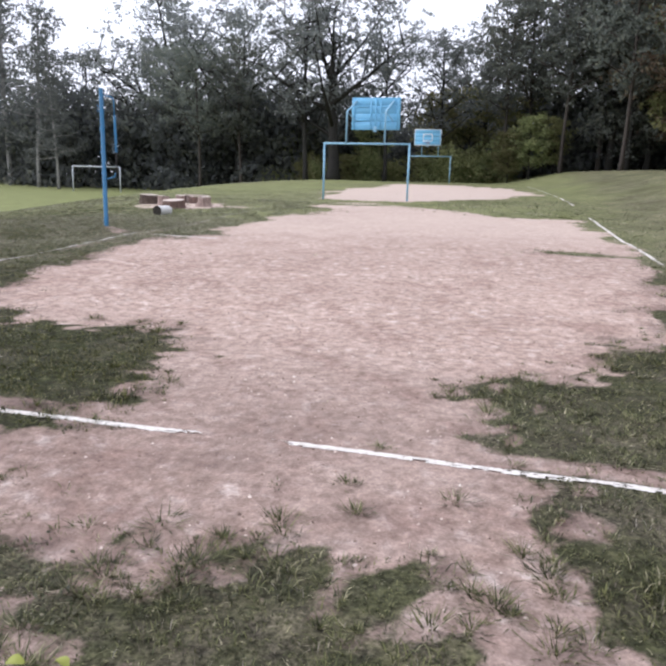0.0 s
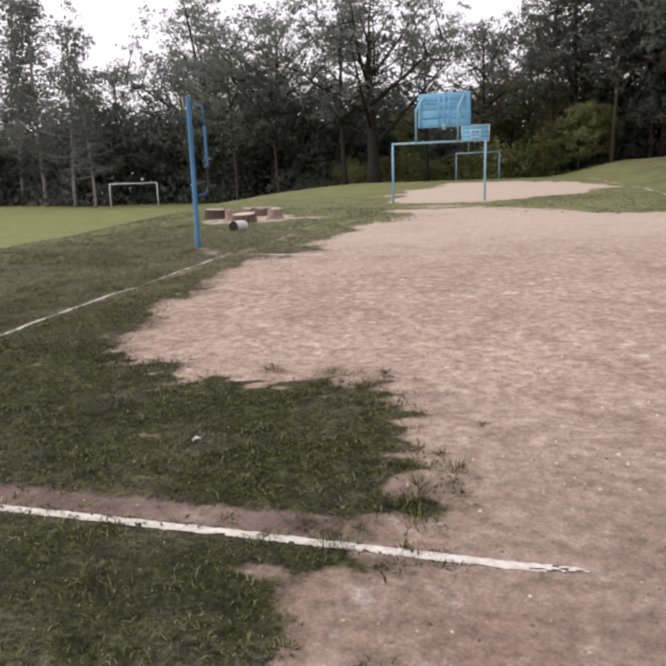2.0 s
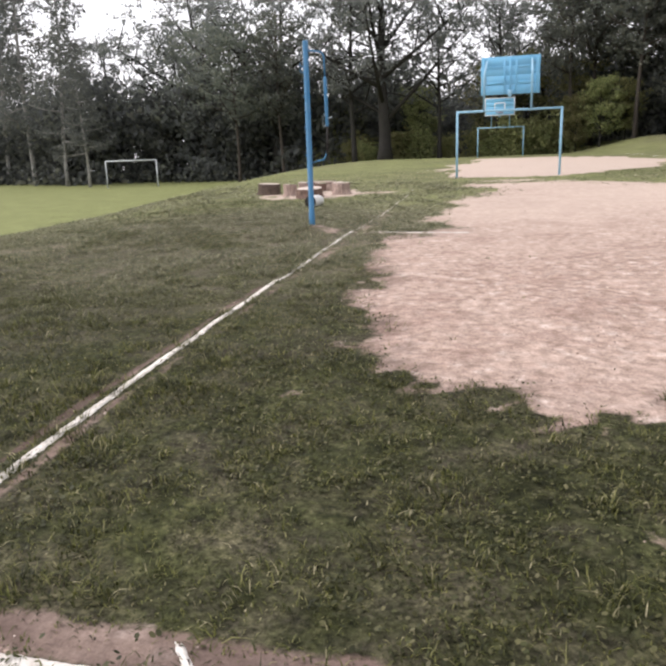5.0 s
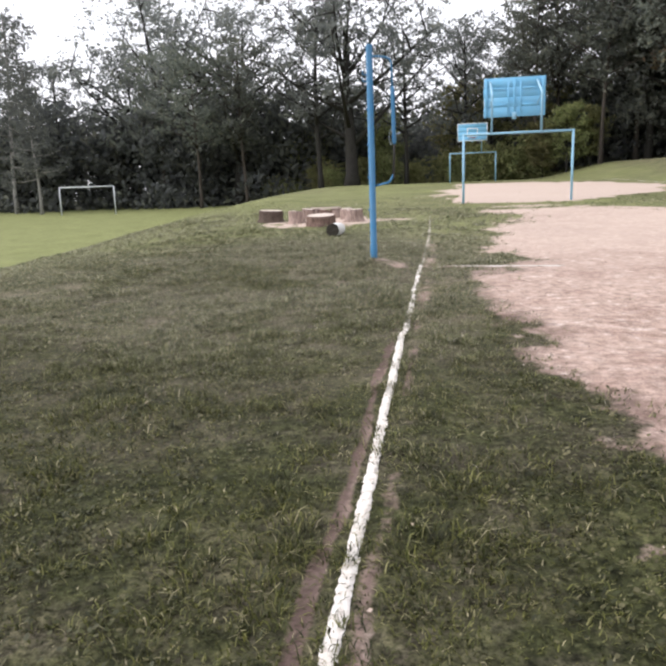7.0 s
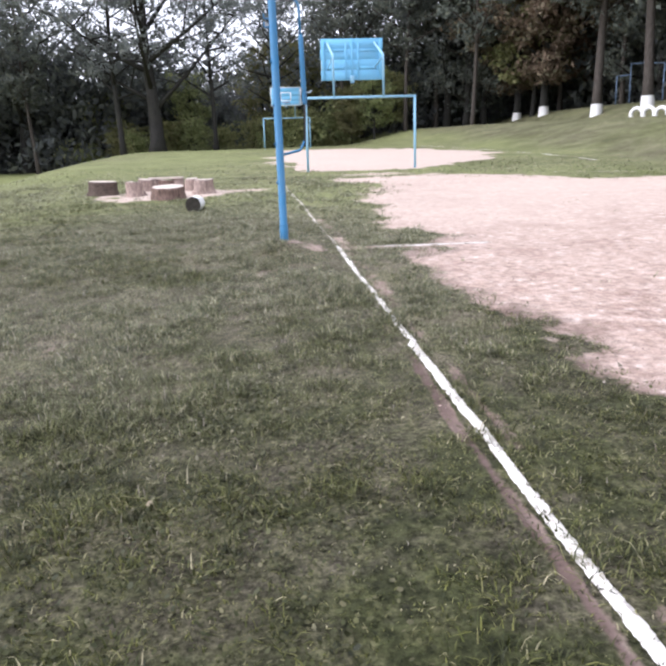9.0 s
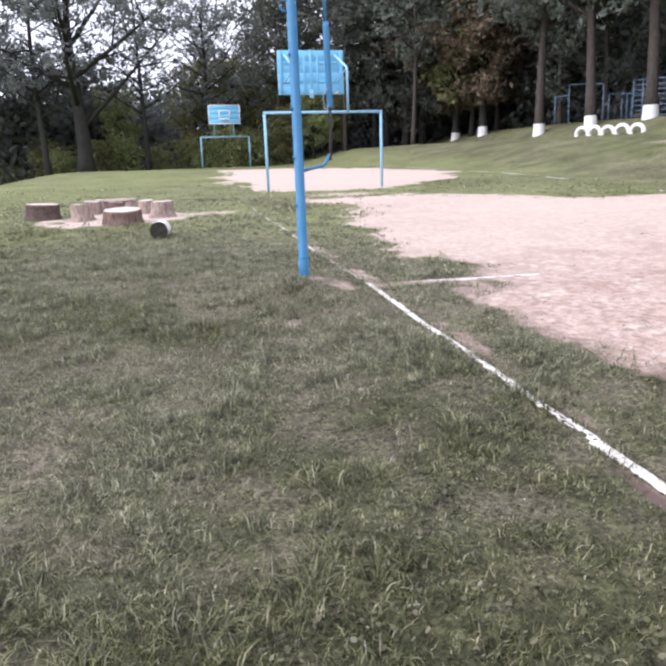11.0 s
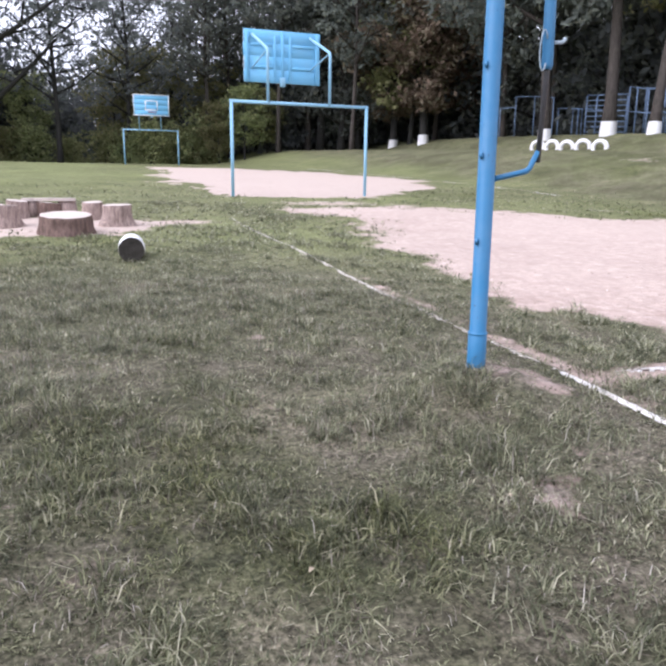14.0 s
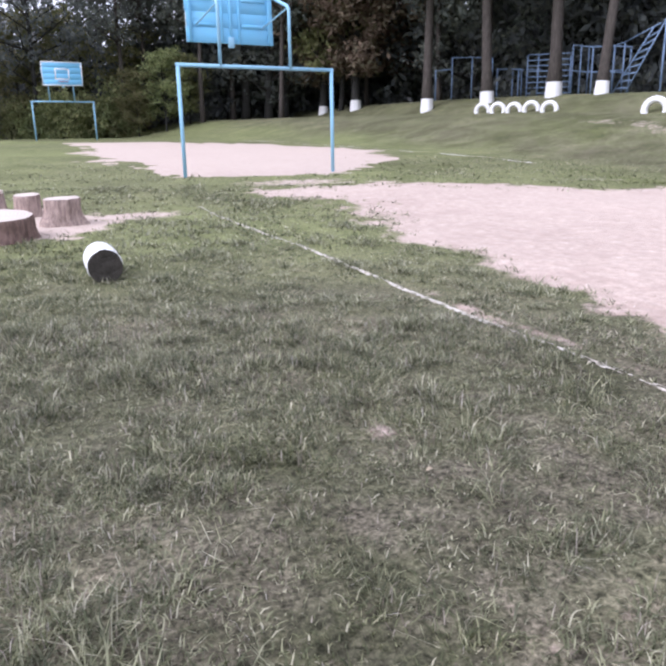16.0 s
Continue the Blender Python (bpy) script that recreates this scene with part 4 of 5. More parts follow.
def tree_proto(seed, tall, bole, girth, reach, leaves, size, leafmat, barkmat, label, fork=False, paint=False, dense=1.0, shape="round", lean=0.0):
    """One tree: a tapered trunk with limbs, and a crown of leaf clumps along the limbs."""
    rnd = random.Random(seed)
    ob = thing("tree", label, "tree", group="trees round the pitch")
    trunk_top = tall * (0.55 if fork else 0.88)
    wood, tips = [], []
    pts, radii = [], []
    for i in range(10):
        f = i / 9
        pts.append(Vector((lean * tall * f * f + 0.12 * math.sin(f * 5 + seed) * (tall / 15), 0.12 * math.cos(f * 4 + seed) - 0.12, -0.4 + (trunk_top + 0.4) * f)))
        radii.append(girth * (1.45 if i == 0 else 1.0) * (1 - 0.72 * f) + 0.02)
    wood.append(tube(pts, radii, 12))

    def on_trunk(f):
        q = f * 9
        i = min(8, int(q))
        return pts[i].lerp(pts[i + 1], q - i), radii[i] * (1 - (q - i)) + radii[i + 1] * (q - i)

    limbs = 13 if fork else 20
    for i in range(limbs):
        f = bole + (1 - bole) * (i + 0.4) / limbs
        base, rb = on_trunk(min(1, f))
        az = i * 2.4 + rnd.uniform(-0.5, 0.5)
        g = (f - bole) / (1 - bole)
        if shape == "cone":
            out = reach * (1.05 - g) + 0.4
            rise = rnd.uniform(-0.1, 0.25)
        else:
            out = reach * (0.55 + 0.6 * math.sin(math.pi * min(1, 0.18 + g * 0.75))) * rnd.uniform(0.75, 1.15)
            rise = rnd.uniform(0.35, 0.9) if not fork else rnd.uniform(0.5, 1.2)
        d = Vector((math.cos(az), math.sin(az), rise))
        end = base + d * out
        mid = base.lerp(end, 0.5) + Vector((rnd.uniform(-.3, .3), rnd.uniform(-.3, .3), -0.05 * out))
        r0 = min(rb * 0.62, 0.05 + out * 0.022)
        wood.append(tube([base, mid, end], [r0, r0 * 0.6, 0.02], 7))
        for j in range(5 if fork else 4):
            s = 0.3 + 0.16 * j
            b0 = base.lerp(mid, s * 2) if s < 0.5 else mid.lerp(end, s * 2 - 1)
            dd = Vector((rnd.gauss(0, 1), rnd.gauss(0, 1), rnd.gauss(0.3, 0.6))).normalized() * out * rnd.uniform(0.28, 0.5)
            wood.append(tube([b0, b0 + dd * 0.5 + Vector((0, 0, 0.06)), b0 + dd], [r0 * 0.4, r0 * 0.25, 0.012], 5))
            tips += [b0 + dd, b0 + dd * 0.6]
        tips += [end, mid.lerp(end, 0.55), end + Vector((rnd.gauss(0, .5), rnd.gauss(0, .5), rnd.uniform(0, .8)))]
    tips += [pts[-1] + Vector((rnd.gauss(0, .5), rnd.gauss(0, .5), rnd.uniform(-0.4, tall - trunk_top) * 0.9)) for _ in range(8)]
    part("trunk", merge(*wood), barkmat, ob)
    keep = [t for t in tips if rnd.random() < dense]
    v, f = leaf_cloud(keep, rnd, leaves, 0.07 * tall * (1.15 if fork else 1.0), size)
    crown = new("crown", big_mesh("crown", v, f, leafmat))
    crown.parent = ob
    if paint:
        z1 = 0.47
        col = tube([(pts[0].x * 0 + on_trunk((z + 0.4) / (trunk_top + 0.4))[0].x, on_trunk((z + 0.4) / (trunk_top + 0.4))[0].y, z) for z in (-0.3, 0.15, 0.4, z1)],
                   [on_trunk((z + 0.4) / (trunk_top + 0.4))[1] * 1.0 + 0.012 for z in (-0.3, 0.15, 0.4, z1)], 16, False)
        part("whitewash", col, M_WHITE, ob, "whitewashed foot of the trunk")
    return ob


def bush_proto(seed, tall, wide, leaves, size, leafmat, label):
    rnd = random.Random(seed)
    ob = thing("bush", label, "bush", group="undergrowth along the wood edge")
    wood, tips = [], []
    for i in range(16):
        a = i * 2.4 + rnd.uniform(-.4, .4)
        q = math.sqrt(rnd.random())
        end = Vector((math.cos(a) * wide * q, math.sin(a) * wide * q, tall * (1.0 - 0.5 * q * q) * rnd.uniform(0.6, 1.05)))
        mid = Vector((end.x * 0.4, end.y * 0.4, end.z * 0.55))
        wood.append(tube([(end.x * 0.1, end.y * 0.1, -0.2), mid, end], [0.05, 0.03, 0.01], 5))
        tips += [end, mid, mid.lerp(end, 0.5), Vector((end.x * 0.9, end.y * 0.9, end.z * 0.12))]
    part("branchwork", merge(*wood), M_BARK, ob)
    v, f = leaf_cloud(tips, rnd, leaves, 0.3 * min(tall, wide * 2), size, 0.8)
    crown = new("crown", big_mesh("crown", v, f, leafmat))
    crown.parent = ob
    return ob


def scaled(x, y, s, turn, sz=None, tilt=0.0):
    return pose(x, y, hgt(x, y), tilt, 0, turn) @ Matrix.Diagonal((s, s, sz or s, 1))


OAK = tree_proto(1, 19, 0.26, 0.50, 6.2, 78, 0.15, M_LEAF_GREY_HAZE, M_BARK, "large dark oak with forked limbs at the wood edge", fork=True, dense=0.62)
ASH = tree_proto(2, 17, 0.3, 0.22, 4.2, 48, 0.14, M_LEAF_GREY_HAZE, M_BARK, "tall leafy tree with dark trunk at the wood edge", dense=0.52)
LIME = tree_proto(3, 18, 0.16, 0.26, 4.4, 50, 0.18, M_LEAF_GREY_HAZE, M_BARK, "dense green broadleaf tree in the wood", dense=0.58)
BIRCH = tree_proto(4, 15, 0.25, 0.13, 2.3, 46, 0.12, M_LEAF_GREY_HAZE, M_BARK_BIRCH, "slender birch with pale trunk beyond the field", shape="cone", dense=0.42, lean=0.02)
PINE = tree_proto(5, 17, 0.32, 0.21, 3.6, 60, 0.15, M_LEAF, M_BARK_PINE, "tall tree with whitewashed trunk foot on the bank", paint=True, dense=0.8)
LEANER = tree_proto(6, 15, 0.35, 0.2, 3.0, 55, 0.14, M_LEAF_LIGHT, M_BARK_PINE, "leaning tree with whitewashed trunk foot on the bank", paint=True, lean=0.13, dense=0.8)
RUSTY = tree_proto(7, 12, 0.16, 0.24, 2.9, 66, 0.15, M_LEAF_RUST, M_BARK, "tree with rusty brown foliage and whitewashed trunk foot", paint=True)
DARKWOOD = tree_proto(8, 18, 0.10, 0.30, 4.0, 44, 0.16, M_LEAF, M_BARK, "dark dense tree inside the wood")
POLE = tree_proto(11, 14, 0.42, 0.13, 2.6, 40, 0.14, M_LEAF, M_BARK_PINE, "slim tall tree with bare lower trunk at the wood edge", dense=0.6, lean=0.03)
YOUNG = tree_proto(14, 8.5, 0.2, 0.09, 2.1, 44, 0.13, M_LEAF_LIGHT, M_BARK, "young yellow-green tree in the wood edge", dense=0.6)
BUSH = bush_proto(9, 3.2, 2.4, 66, 0.108, M_LEAF_SHADE, "dense undergrowth bush with leaves darkened for shade")
SHRUB = bush_proto(10, 2.4, 1.9, 77, 0.09, M_LEAF_LIGHT, "light yellow-green shrub at the wood edge")

stand = {}


def plant(kind, spots):
    for x, y, s, turn, *more in spots:
        m = scaled(x, y, s, turn, *(more or ()))
        if kind.name not in stand:
            stand[kind.name] = kind
            kind.matrix_basis = m
        else:
            copy_thing(kind, m)


plant(OAK, [(-8.2, 31.0, 1.0, 20), (-18.5, 36.5, 0.98, 140), (-27.0, 41.0, 1.2, 250), (2.0, 44.0, 0.85, 80)])
plant(ASH, [(-10.5, 31.3, 0.85, 0), (-4.3, 32.5, 0.85, 70), (0.1, 33.0, 0.8, 200), (3.5, 37.5, 0.78, 290), 
            (-47.0, 49.0, 0.85, 10), (-31.0, 43.0, 1.0, 170), (-58.0, 50.0, 0.9, 60), (-66.0, 47.0, 1.0, 200)])
plant(POLE, [(9.3, 30.8, 1.0, 30), (12.0, 33.0, 1.1, 200), (5.1, 33.0, 1.0, 100), (6.9, 35.0, 1.1, 250), (-16.9, 33.0, 0.95, 150), (-20.4, 32.5, 0.9, 260),
             (-25.0, 36.0, 0.95, 70), (20.5, 22.0, 1.1, 45), (21.0, 18.0, 1.0, 190), (13.1, 27.0, 1.0, 275), (19.8, 29.0, 1.1, 15)])
plant(LIME, [(12.6, 32.6, 0.95, 120), (7.6, 38.5, 0.68, 210), (12.4, 36.5, 1.0, 300), (-24.5, 45.0, 0.75, 160), (-40.5, 46.0, 0.85, 330), (-52.0, 47.0, 0.72, 45), (15.5, 41.0, 1.1, 75)])
plant(BIRCH, [(-37.0, 33.1, 1.2, 30), (-33.1, 30.2, 0.72, 210), (-43.0, 36.0, 1.25, 120), (-48.5, 40.0, 1.3, 20), (-55.0, 40.0, 1.3, 77)])
plant(RUSTY, [(16.9, 29.7, 1.0, 0), (17.4, 25.9, 1.05, 130), (22.0, 27.5, 1.1, 60)])
plant(PINE, [(16.75, 17.3, 1.05, 10), (17.25, 13.6, 1.0, 95), (18.1, 10.2, 1.08, 185)])
plant(YOUNG, [(-0.6, 37.0, 0.9, 0), (-6.2, 36.0, 0.75, 100), (2.2, 36.5, 1.0, 210), (6.0, 35.5, 0.85, 300), (-12.5, 36.5, 0.7, 50), (7.0, 31.0, 0.62, 20), (8.8, 31.8, 0.55, 160), (5.6, 31.6, 0.5, 250), (17.2, 27.9, 1.75, 80)])
plant(LEANER, [(18.5, 8.0, 0.95, 0)])
plant(DARKWOOD, [(12.2, 34.5, 0.8, 0), (13.7, 31.2, 0.95, 80), (15.4, 32.0, 0.9, 150), (20.5, 33.0, 1.0, 220), (24.5, 24.0, 1.05, 300), (25.5, 17.5, 1.0, 40),
                 (27.0, 11.5, 1.05, 110), (26.5, 5.0, 1.0, 190), (30.0, 29.0, 1.1, 260), (33.0, 20.0, 1.1, 330), (32.0, 8.5, 1.1, 15), (26.0, 38.0, 1.1, 85),
                 (19.0, 41.0, 1.1, 155), (27.5, -1.0, 1.0, 60), (22.8, 14.5, 0.9, 20), (22.5, 21.0, 0.95, 200)])
rb = random.Random(77)
bushes = []
for x in np.arange(-72, -9, 3.3):
    bushes.append((float(x) + rb.uniform(-.7, .7), 38.5 + rb.uniform(-1.5, 2.5) + max(0, -x - 40) * 0.25, rb.uniform(1.35, 1.95), rb.uniform(0, 360)))
for x in np.arange(-24, 16, 4.0):
    bushes.append((float(x) + rb.uniform(-.7, .7), 43.0 + rb.uniform(-2, 2), rb.uniform(0.8, 1.2), rb.uniform(0, 360)))
for y in np.arange(3, 40, 2.6):
    bushes.append((24.0 + rb.uniform(-1, 1.5), float(y) + rb.uniform(-.8, .8), rb.uniform(1.0, 1.5), rb.uniform(0, 360)))
for y in np.arange(-2, 24, 3.2):
    bushes.append((28.5 + rb.uniform(-1, 1), float(y), rb.uniform(1.2, 1.6), rb.uniform(0, 360)))
for x in np.arange(8.5, 24, 2.5):
    bushes.append((float(x), 37.5 + rb.uniform(-1.5, 1.5), rb.uniform(1.1, 1.6), rb.uniform(0, 360)))
for x in np.arange(-12, 30, 4.5):
    bushes.append((float(x), 54.0 + rb.uniform(-2, 2), rb.uniform(1.2, 1.8), rb.uniform(0, 360)))
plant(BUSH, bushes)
shrubs = [(float(x) + rb.uniform(-.6, .6), 33.8 + rb.uniform(-1.0, 1.5), rb.uniform(0.6, 1.2), rb.uniform(0, 360)) for x in np.arange(-15, 6.5, 1.9)]
shrubs += [(1.2, 31.5, 1.35, 10), (2.6, 33.0, 1.2, 90), (4.6, 33.5, 1.6, 200)]
plant(SHRUB, shrubs)


# ---- grass: one object of blades, one of clover ----
rs = np.random.RandomState(9)


def seed_points(n, x0, x1, y0, y1, d0, d1, tuft=1, spread_r=0.0):
    x, y = rs.uniform(x0, x1, n), rs.uniform(y0, y1, n)
    d = to_walk(x, y)
    ok = (d >= d0) & (d < d1)
    x, y = x[ok], y[ok]
    lush = 1 - np.clip(bareness(x, y) * 1.1, 0, 1) ** 0.8
    lush *= sstep(0.22, 0.62, 0.5 * vnoise(x, y, 2.1, 15) + 0.5 * vnoise(x, y, 6.5, 16)) * 0.7 + 0.3
    lush *= 1 - 0.4 * sstep(0.52, 0.68, 0.6 * vnoise(x, y, 1.4, 71) + 0.4 * vnoise(x, y, 4.2, 72)) * sstep(-17, -14.5, y)
    lush *= sstep(11.5, 7.5, x) * sstep(5, -4, y)
    ok = rs.rand(len(x)) < lush + 0.001
    x, y = np.repeat(x[ok], tuft), np.repeat(y[ok], tuft)
    return x + rs.normal(0, 1, len(x)) * spread_r, y + rs.normal(0, 1, len(x)) * spread_r


def tuft_points(n, x0, x1, y0, y1, d0, d1, count, r):
    """Tufts: each a handful of blades that spread outwards from one foot, with the tuft's own size."""
    x, y = seed_points(n, x0, x1, y0, y1, d0, d1)
    size = np.clip(np.exp(rs.normal(0, 0.35, len(x))), 0.45, 1.5) * (0.6 + 0.8 * vnoise(x, y, 3.2, 94))
    x, y, size = np.repeat(x, count), np.repeat(y, count), np.repeat(size, count)
    ox, oy = rs.normal(0, 1, len(x)), rs.normal(0, 1, len(x))
    far_out = np.hypot(ox, oy)
    angle = np.arctan2(oy, ox) + rs.normal(0, 0.5, len(x))
    return x + ox * r * size, y + oy * r * size, angle, np.clip(0.35 + 0.6 * far_out * rs.uniform(0.4, 1.4, len(x)), 0, 2.0), size


def blades(x, y, tall, wide, parts, droop=0.0, angle=None, lean=None, size=1.0):
    n = len(x)
    z = height(x, y)
    a = rs.uniform(0, 2 * np.pi, n) if angle is None else angle
    if lean is None:
        lean = rs.uniform(0.4, 1.7, n) + droop * rs.uniform(0.6, 1.0, n)
    h = tall * rs.uniform(0.45, 1.35, n) * size * (0.3 + 0.5 * vnoise(x, y, 2.0, 17) + 1.3 * vnoise(x, y, 6.5, 20) ** 2) * (1 + 0.25 * sstep(-16, -13, y))
    w = wide * rs.uniform(0.6, 1.3, n)
    ca, sa = np.cos(a), np.sin(a)
    px, py = -sa * w / 2, ca * w / 2
    p = np.stack([x, y, z - 0.004], 1)
    side = np.stack([px, py, np.zeros(n)], 1)
    out = np.stack([ca, sa, np.zeros(n)], 1)
    up = np.array([0, 0, 1.0])
    tip = p + out * (h * lean)[:, None] + up * (h * np.maximum(0.12, 1 - 0.42 * lean))[:, None]
    if parts == 1:
        v = np.stack([p - side, p + side, tip], 1).reshape(-1, 3)
        i = np.arange(n) * 3
        return v, np.stack([i, i + 1, i + 2], 1)
    mid = p + out * (h * lean * 0.35)[:, None] + up * (h * np.maximum(0.3, 0.66 - 0.16 * lean))[:, None]
    v = np.stack([p - side, p + side, mid + side * 0.8, mid - side * 0.8, tip], 1).reshape(-1, 3)
    i = np.arange(n) * 5
    return v, np.concatenate([np.stack([i, i + 1, i + 2], 1), np.stack([i, i + 2, i + 3], 1), np.stack([i + 3, i + 2, i + 4], 1)])


def tufts(n, x0, x1, y0, y1, d0, d1, count, r, tall, wide, parts):
    x, y, angle, lean, size = tuft_points(n, x0, x1, y0, y1, d0, d1, count, r)
    return blades(x, y, tall, wide, parts, 0.0, angle, lean, size)


sets = [tufts(185000, -5, 9, -24, -8, 0.0, 1.8, 6, 0.018, 0.033, 0.0054, 3),
        blades(*seed_points(150000, -5, 9, -24, -8, 0.0, 1.8, 4, 0.02), 0.022, 0.0075, 1),
        tufts(170000, -8, 10, -24, -5, 1.8, 4.5, 11, 0.028, 0.034, 0.0105, 1),
        tufts(110000, -11, 11, -24, -1, 4.5, 10.0, 8, 0.04, 0.034, 0.018, 1),
        blades(*seed_points(150000, -13, 13, -24, 5, 10.0, 26.0, 2, 0.03), 0.036, 0.026, 1)]
sets.append(tufts(60000, -5.5, 1.5, -17, -6.5, 0.0, 2.4, 9, 0.024, 0.037, 0.0052, 1))
tx, ty = rs.uniform(3.2, 9.5, 5200), rs.uniform(-24, -16.5, 5200)
edge = bareness(tx, ty)
pick = (edge > 0.3) & (edge < 0.985) & (rs.rand(5200) < 0.16 + 0.3 * sstep(-20.5, -22, ty))
each = 60
tx, ty, girth = (np.repeat(q, each) for q in (tx[pick], ty[pick], rs.uniform(0.5, 1.5, 5200)[pick]))
ox, oy = rs.normal(0, 1, len(tx)), rs.normal(0, 1, len(tx))
sets.append(blades(tx + ox * 0.022 * girth, ty + oy * 0.022 * girth, 0.05, 0.0062, 1, 0.0, np.arctan2(oy, ox) + rs.normal(0, 0.4, len(tx)), np.clip(0.25 + 0.55 * np.hypot(ox, oy), 0, 1.8), girth))
sx, sy = seed_points(260000, -5, 9, -24, -8, 0.0, 2.2, 2, 0.02)
parched = rs.rand(len(sx)) < dryness(sx, sy)
straw = blades(sx[parched], sy[parched], 0.026, 0.005, 1, 1.5)
upright = parched & (rs.rand(len(sx)) < 0.45)
stalks = blades(sx[upright], sy[upright], 0.046, 0.0032, 3, 0.0, None, rs.uniform(0.1, 0.9, int(upright.sum())))
straw = np.concatenate([straw[0], stalks[0]]), np.concatenate([straw[1], stalks[1] + len(straw[0])])
vs, fs, at = [], [], 0
for v, f in sets:
    vs.append(v)
    fs.append(f + at)
    at += len(v)
tagged(new("grass", big_mesh("grass", np.concatenate(vs), np.concatenate(fs), M_BLADE, True)), "short patchy grass with dry straw blades", "grass", kind="stuff")

tagged(new("dry_straw", big_mesh("dry_straw", *straw, M_STRAW)), "flattened grey dry straw between the grass tufts", "straw", kind="stuff")

x, y = seed_points(170000, -6, 6, -22.5, -9, 0.0, 3.0)
cl = vnoise(x, y, 0.8, 18) * sstep(-13, -17, y) + 0.25 * vnoise(x, y, 2, 19) > 0.5
x, y = x[cl], y[cl]
n = len(x)
c = np.stack([x, y, height(x, y) + rs.uniform(0.008, 0.038, n)], 1)
a = rs.uniform(0, 2 * np.pi, n)
u = np.stack([np.cos(a), np.sin(a), rs.uniform(-0.6, 0.6, n)], 1) * rs.uniform(0.005, 0.013, n)[:, None]
w = np.stack([-np.sin(a), np.cos(a), rs.uniform(-0.6, 0.6, n)], 1) * rs.uniform(0.004, 0.01, n)[:, None]
v = np.stack([c - u, c - u * 0.3 + w, c + u * 0.7 + w * 0.7, c + u, c + u * 0.7 - w * 0.7, c - u * 0.3 - w], 1).reshape(-1, 3)
i = np.arange(n) * 6
f = np.concatenate([np.stack([i, i + 2, i + 1], 1), np.stack([i, i + 3, i + 2], 1), np.stack([i, i + 4, i + 3], 1), np.stack([i, i + 5, i + 4], 1)])[:, ::-1]
tagged(new("clover", big_mesh("clover", v, f, M_CLOVER, True)), "low clover and broad weed leaves among the grass", "clover", kind="stuff")


# ---- crumbs of earth and small stones on the bare soil ----
def crumbs(n):
    """Small four- to six-sided lumps, sunk a little into the soil, thicker near the worn edge."""
    x, y = rs.uniform(-1.5, 9.0, n), rs.uniform(-23.5, -8.5, n)
    worn_bit = bareness(x, y)
    ok = rs.rand(n) < np.clip(worn_bit - 0.35, 0, 1) * (0.25 + 0.75 * sstep(0.45, 0.7, vnoise(x, y, 1.9, 96))) * (0.25 + 0.75 * sstep(-15, -19, y))
    x, y = x[ok], y[ok]
    m = len(x)
    r = 0.0035 + 0.011 * rs.rand(m) ** 3
    a0 = rs.uniform(0, 6.28, m)
    foot = height(x, y) - 0.002
    ring = []
    for k in range(5):
        a = a0 + k * 2 * np.pi / 5 + rs.uniform(-0.3, 0.3, m)
        q = r * rs.uniform(0.7, 1.25, m)
        ring.append(np.stack([x + np.cos(a) * q, y + np.sin(a) * q, foot], 1))
    top = np.stack([x + rs.uniform(-0.3, 0.3, m) * r, y + rs.uniform(-0.3, 0.3, m) * r, foot + r * rs.uniform(0.6, 1.1, m)], 1)
    v = np.stack(ring + [top], 1).reshape(-1, 3)
    i = np.arange(m) * 6
    return v, np.concatenate([np.stack([i + k, i + (k + 1) % 5, i + 5], 1) for k in range(5)])


def crumb_material():
    m, t, b = material("earth_crumbs", 0.95, spec=0.1)
    g = t.nodes.new("ShaderNodeNewGeometry")
    t.links.new(ramp(t, g.outputs["Random Per Island"], [(0.0, (0.09, 0.062, 0.05)), (0.45, (0.26, 0.19, 0.155)), (0.8, (0.42, 0.33, 0.28)), (1.0, (0.6, 0.52, 0.46))]), b.inputs["Base Color"])
    return m


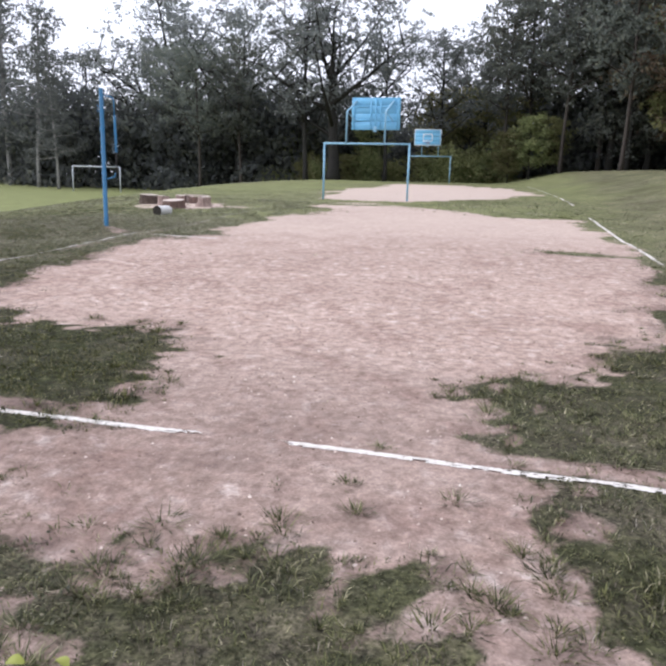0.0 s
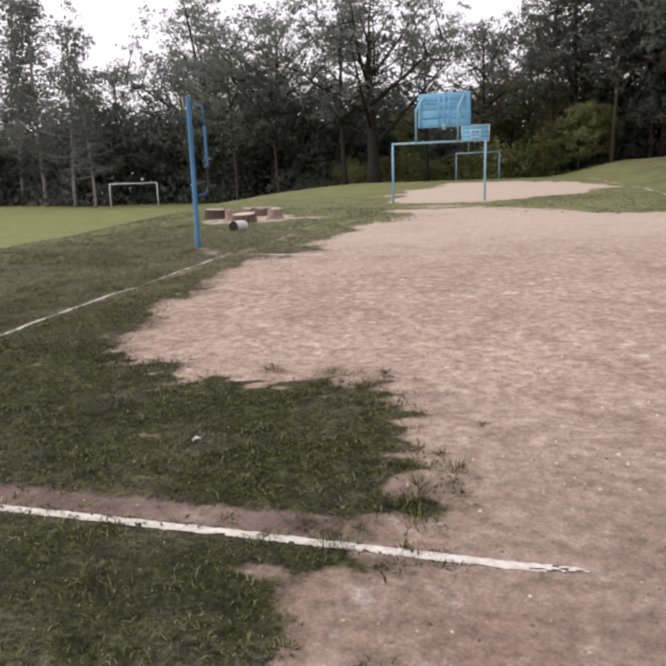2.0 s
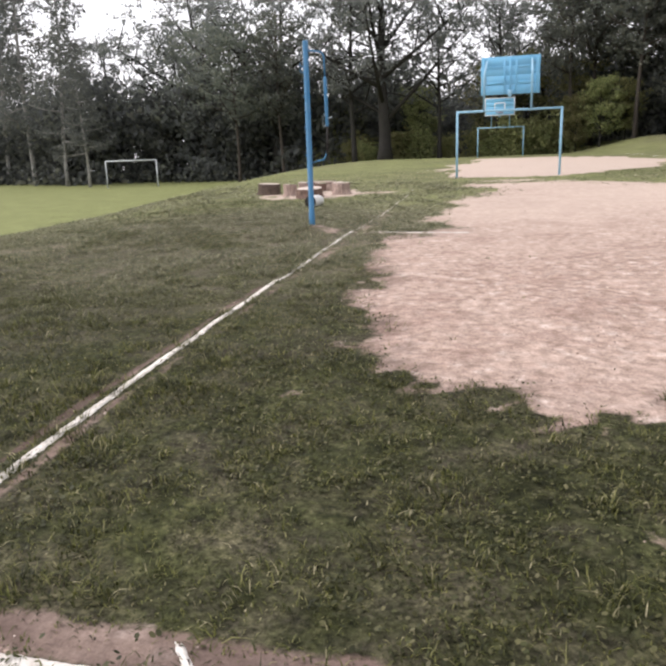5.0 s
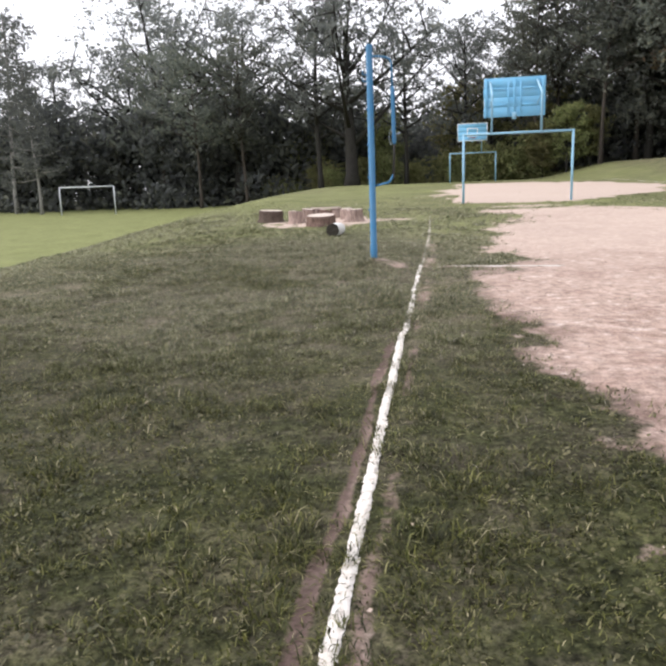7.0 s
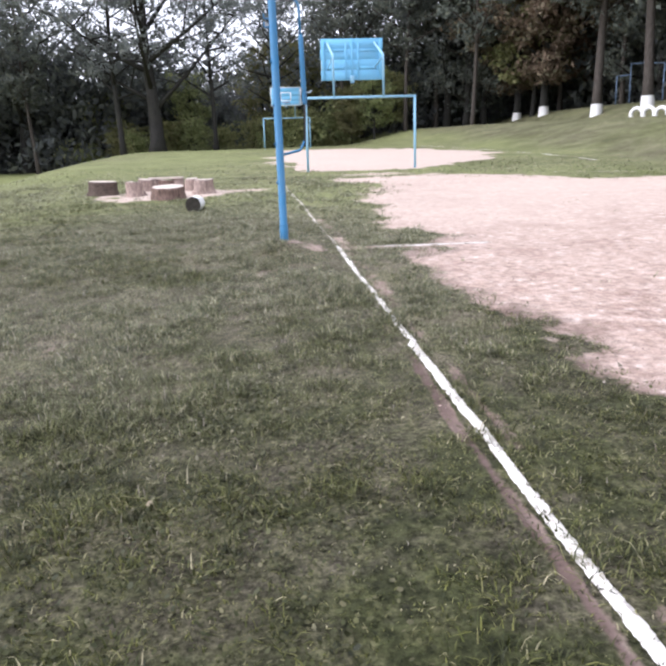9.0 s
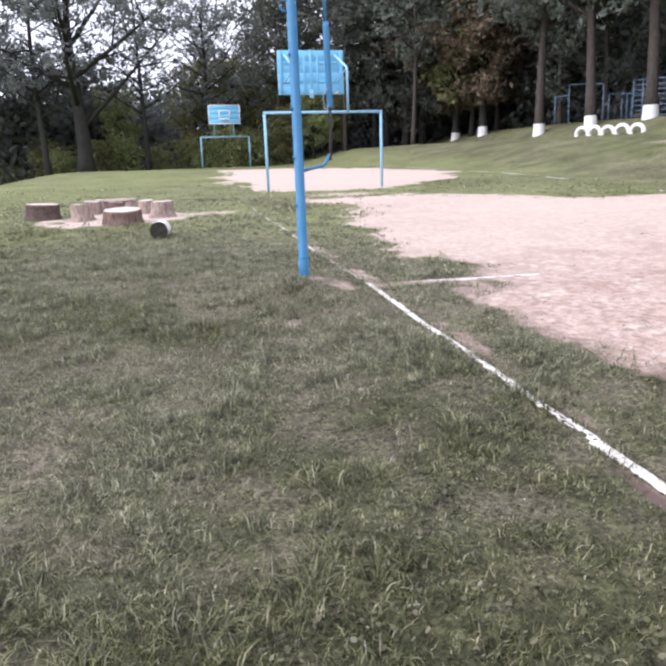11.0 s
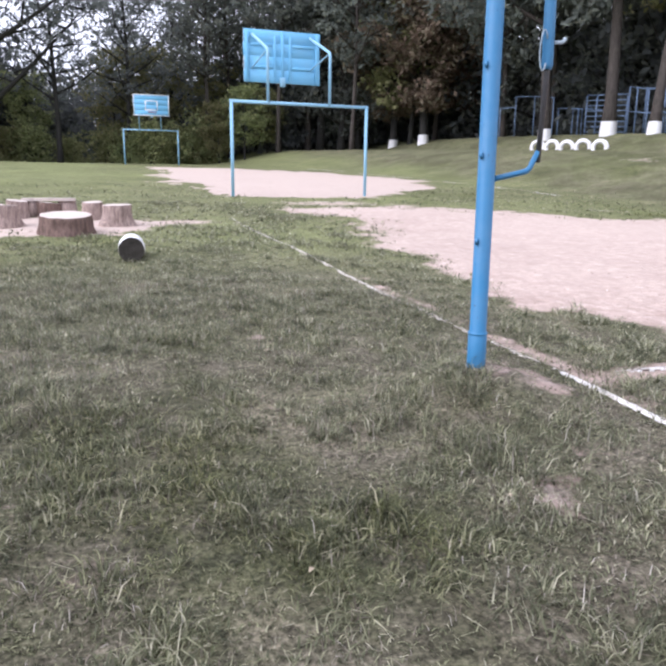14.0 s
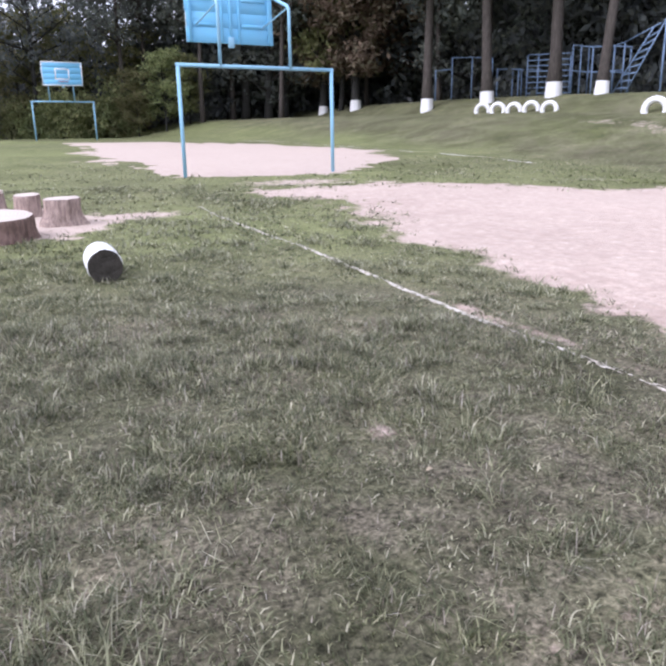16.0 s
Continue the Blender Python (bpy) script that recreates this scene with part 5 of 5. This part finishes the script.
tagged(new("earth_crumbs", big_mesh("earth_crumbs", *crumbs(60000), crumb_material())), "loose crumbs of pinkish earth and small stones", "crumbs", kind="stuff")


# ---- fallen leaves ----
M_DULL_LEAF = paint_material("dull_fallen_leaf", (0.26, 0.21, 0.14), (0.2, 0.15, 0.09), 0.8)
M_PALE_LEAF = paint_material("dry_fallen_leaf", (0.5, 0.46, 0.36), (0.4, 0.34, 0.24), 0.8)


def fallen_leaf(x, y, size, turn, mat=None, label="pale dry fallen leaf lying on the grass"):
    ob = thing("fallen_leaf", label, "leaf", pose(x, y, hgt(x, y) + 0.022, 8, -6, turn), "fallen leaves")
    verts, faces = [], []
    for i in range(9):
        f = i / 8
        w = size * 0.32 * math.sin(math.pi * (0.04 + 0.92 * f)) ** 0.8
        bow = size * 0.18 * math.sin(math.pi * f)
        verts += [(size * (f - 0.5), -w, bow + w * 0.35), (size * (f - 0.5), 0, bow), (size * (f - 0.5), w, bow + w * 0.35)]
    for i in range(8):
        for k in (0, 1):
            faces.append((i * 3 + k, i * 3 + 3 + k, i * 3 + 4 + k, i * 3 + 1 + k))
    part("blade", (verts, faces), mat or M_DULL_LEAF, ob)
    part("stalk", tube([(size * 0.48, 0, 0.003), (size * 0.7, size * 0.05, 0.006)], size * 0.015, 5), mat or M_DULL_LEAF, ob)


rl = random.Random(31)
M_YELLOW_LEAF = paint_material("yellow_green_leaf", (0.2, 0.22, 0.025), (0.14, 0.14, 0.03), 0.6)
fallen_leaf(5.33, -22.31, 0.07, 10, M_YELLOW_LEAF, "broad yellow-green leaf lying in the grass")
fallen_leaf(5.48, -22.27, 0.065, 160, M_YELLOW_LEAF, "broad yellow-green leaf lying in the grass")
fallen_leaf(2.84, -19.45, 0.055, 35, M_PALE_LEAF)
for lx, ly in ((3.6, -18.6), (-2.9, -13.6), (-2.4, -12.9), (-1.6, -12.7), (-0.2, -18.2), (-1.9, -16.9), (-3.0, -11.6), (-2.0, -10.8), (-1.3, -14.3), (4.6, -21.7), (-0.9, -12.3)):
    fallen_leaf(lx, ly, rl.uniform(0.022, 0.038), rl.uniform(0, 360))
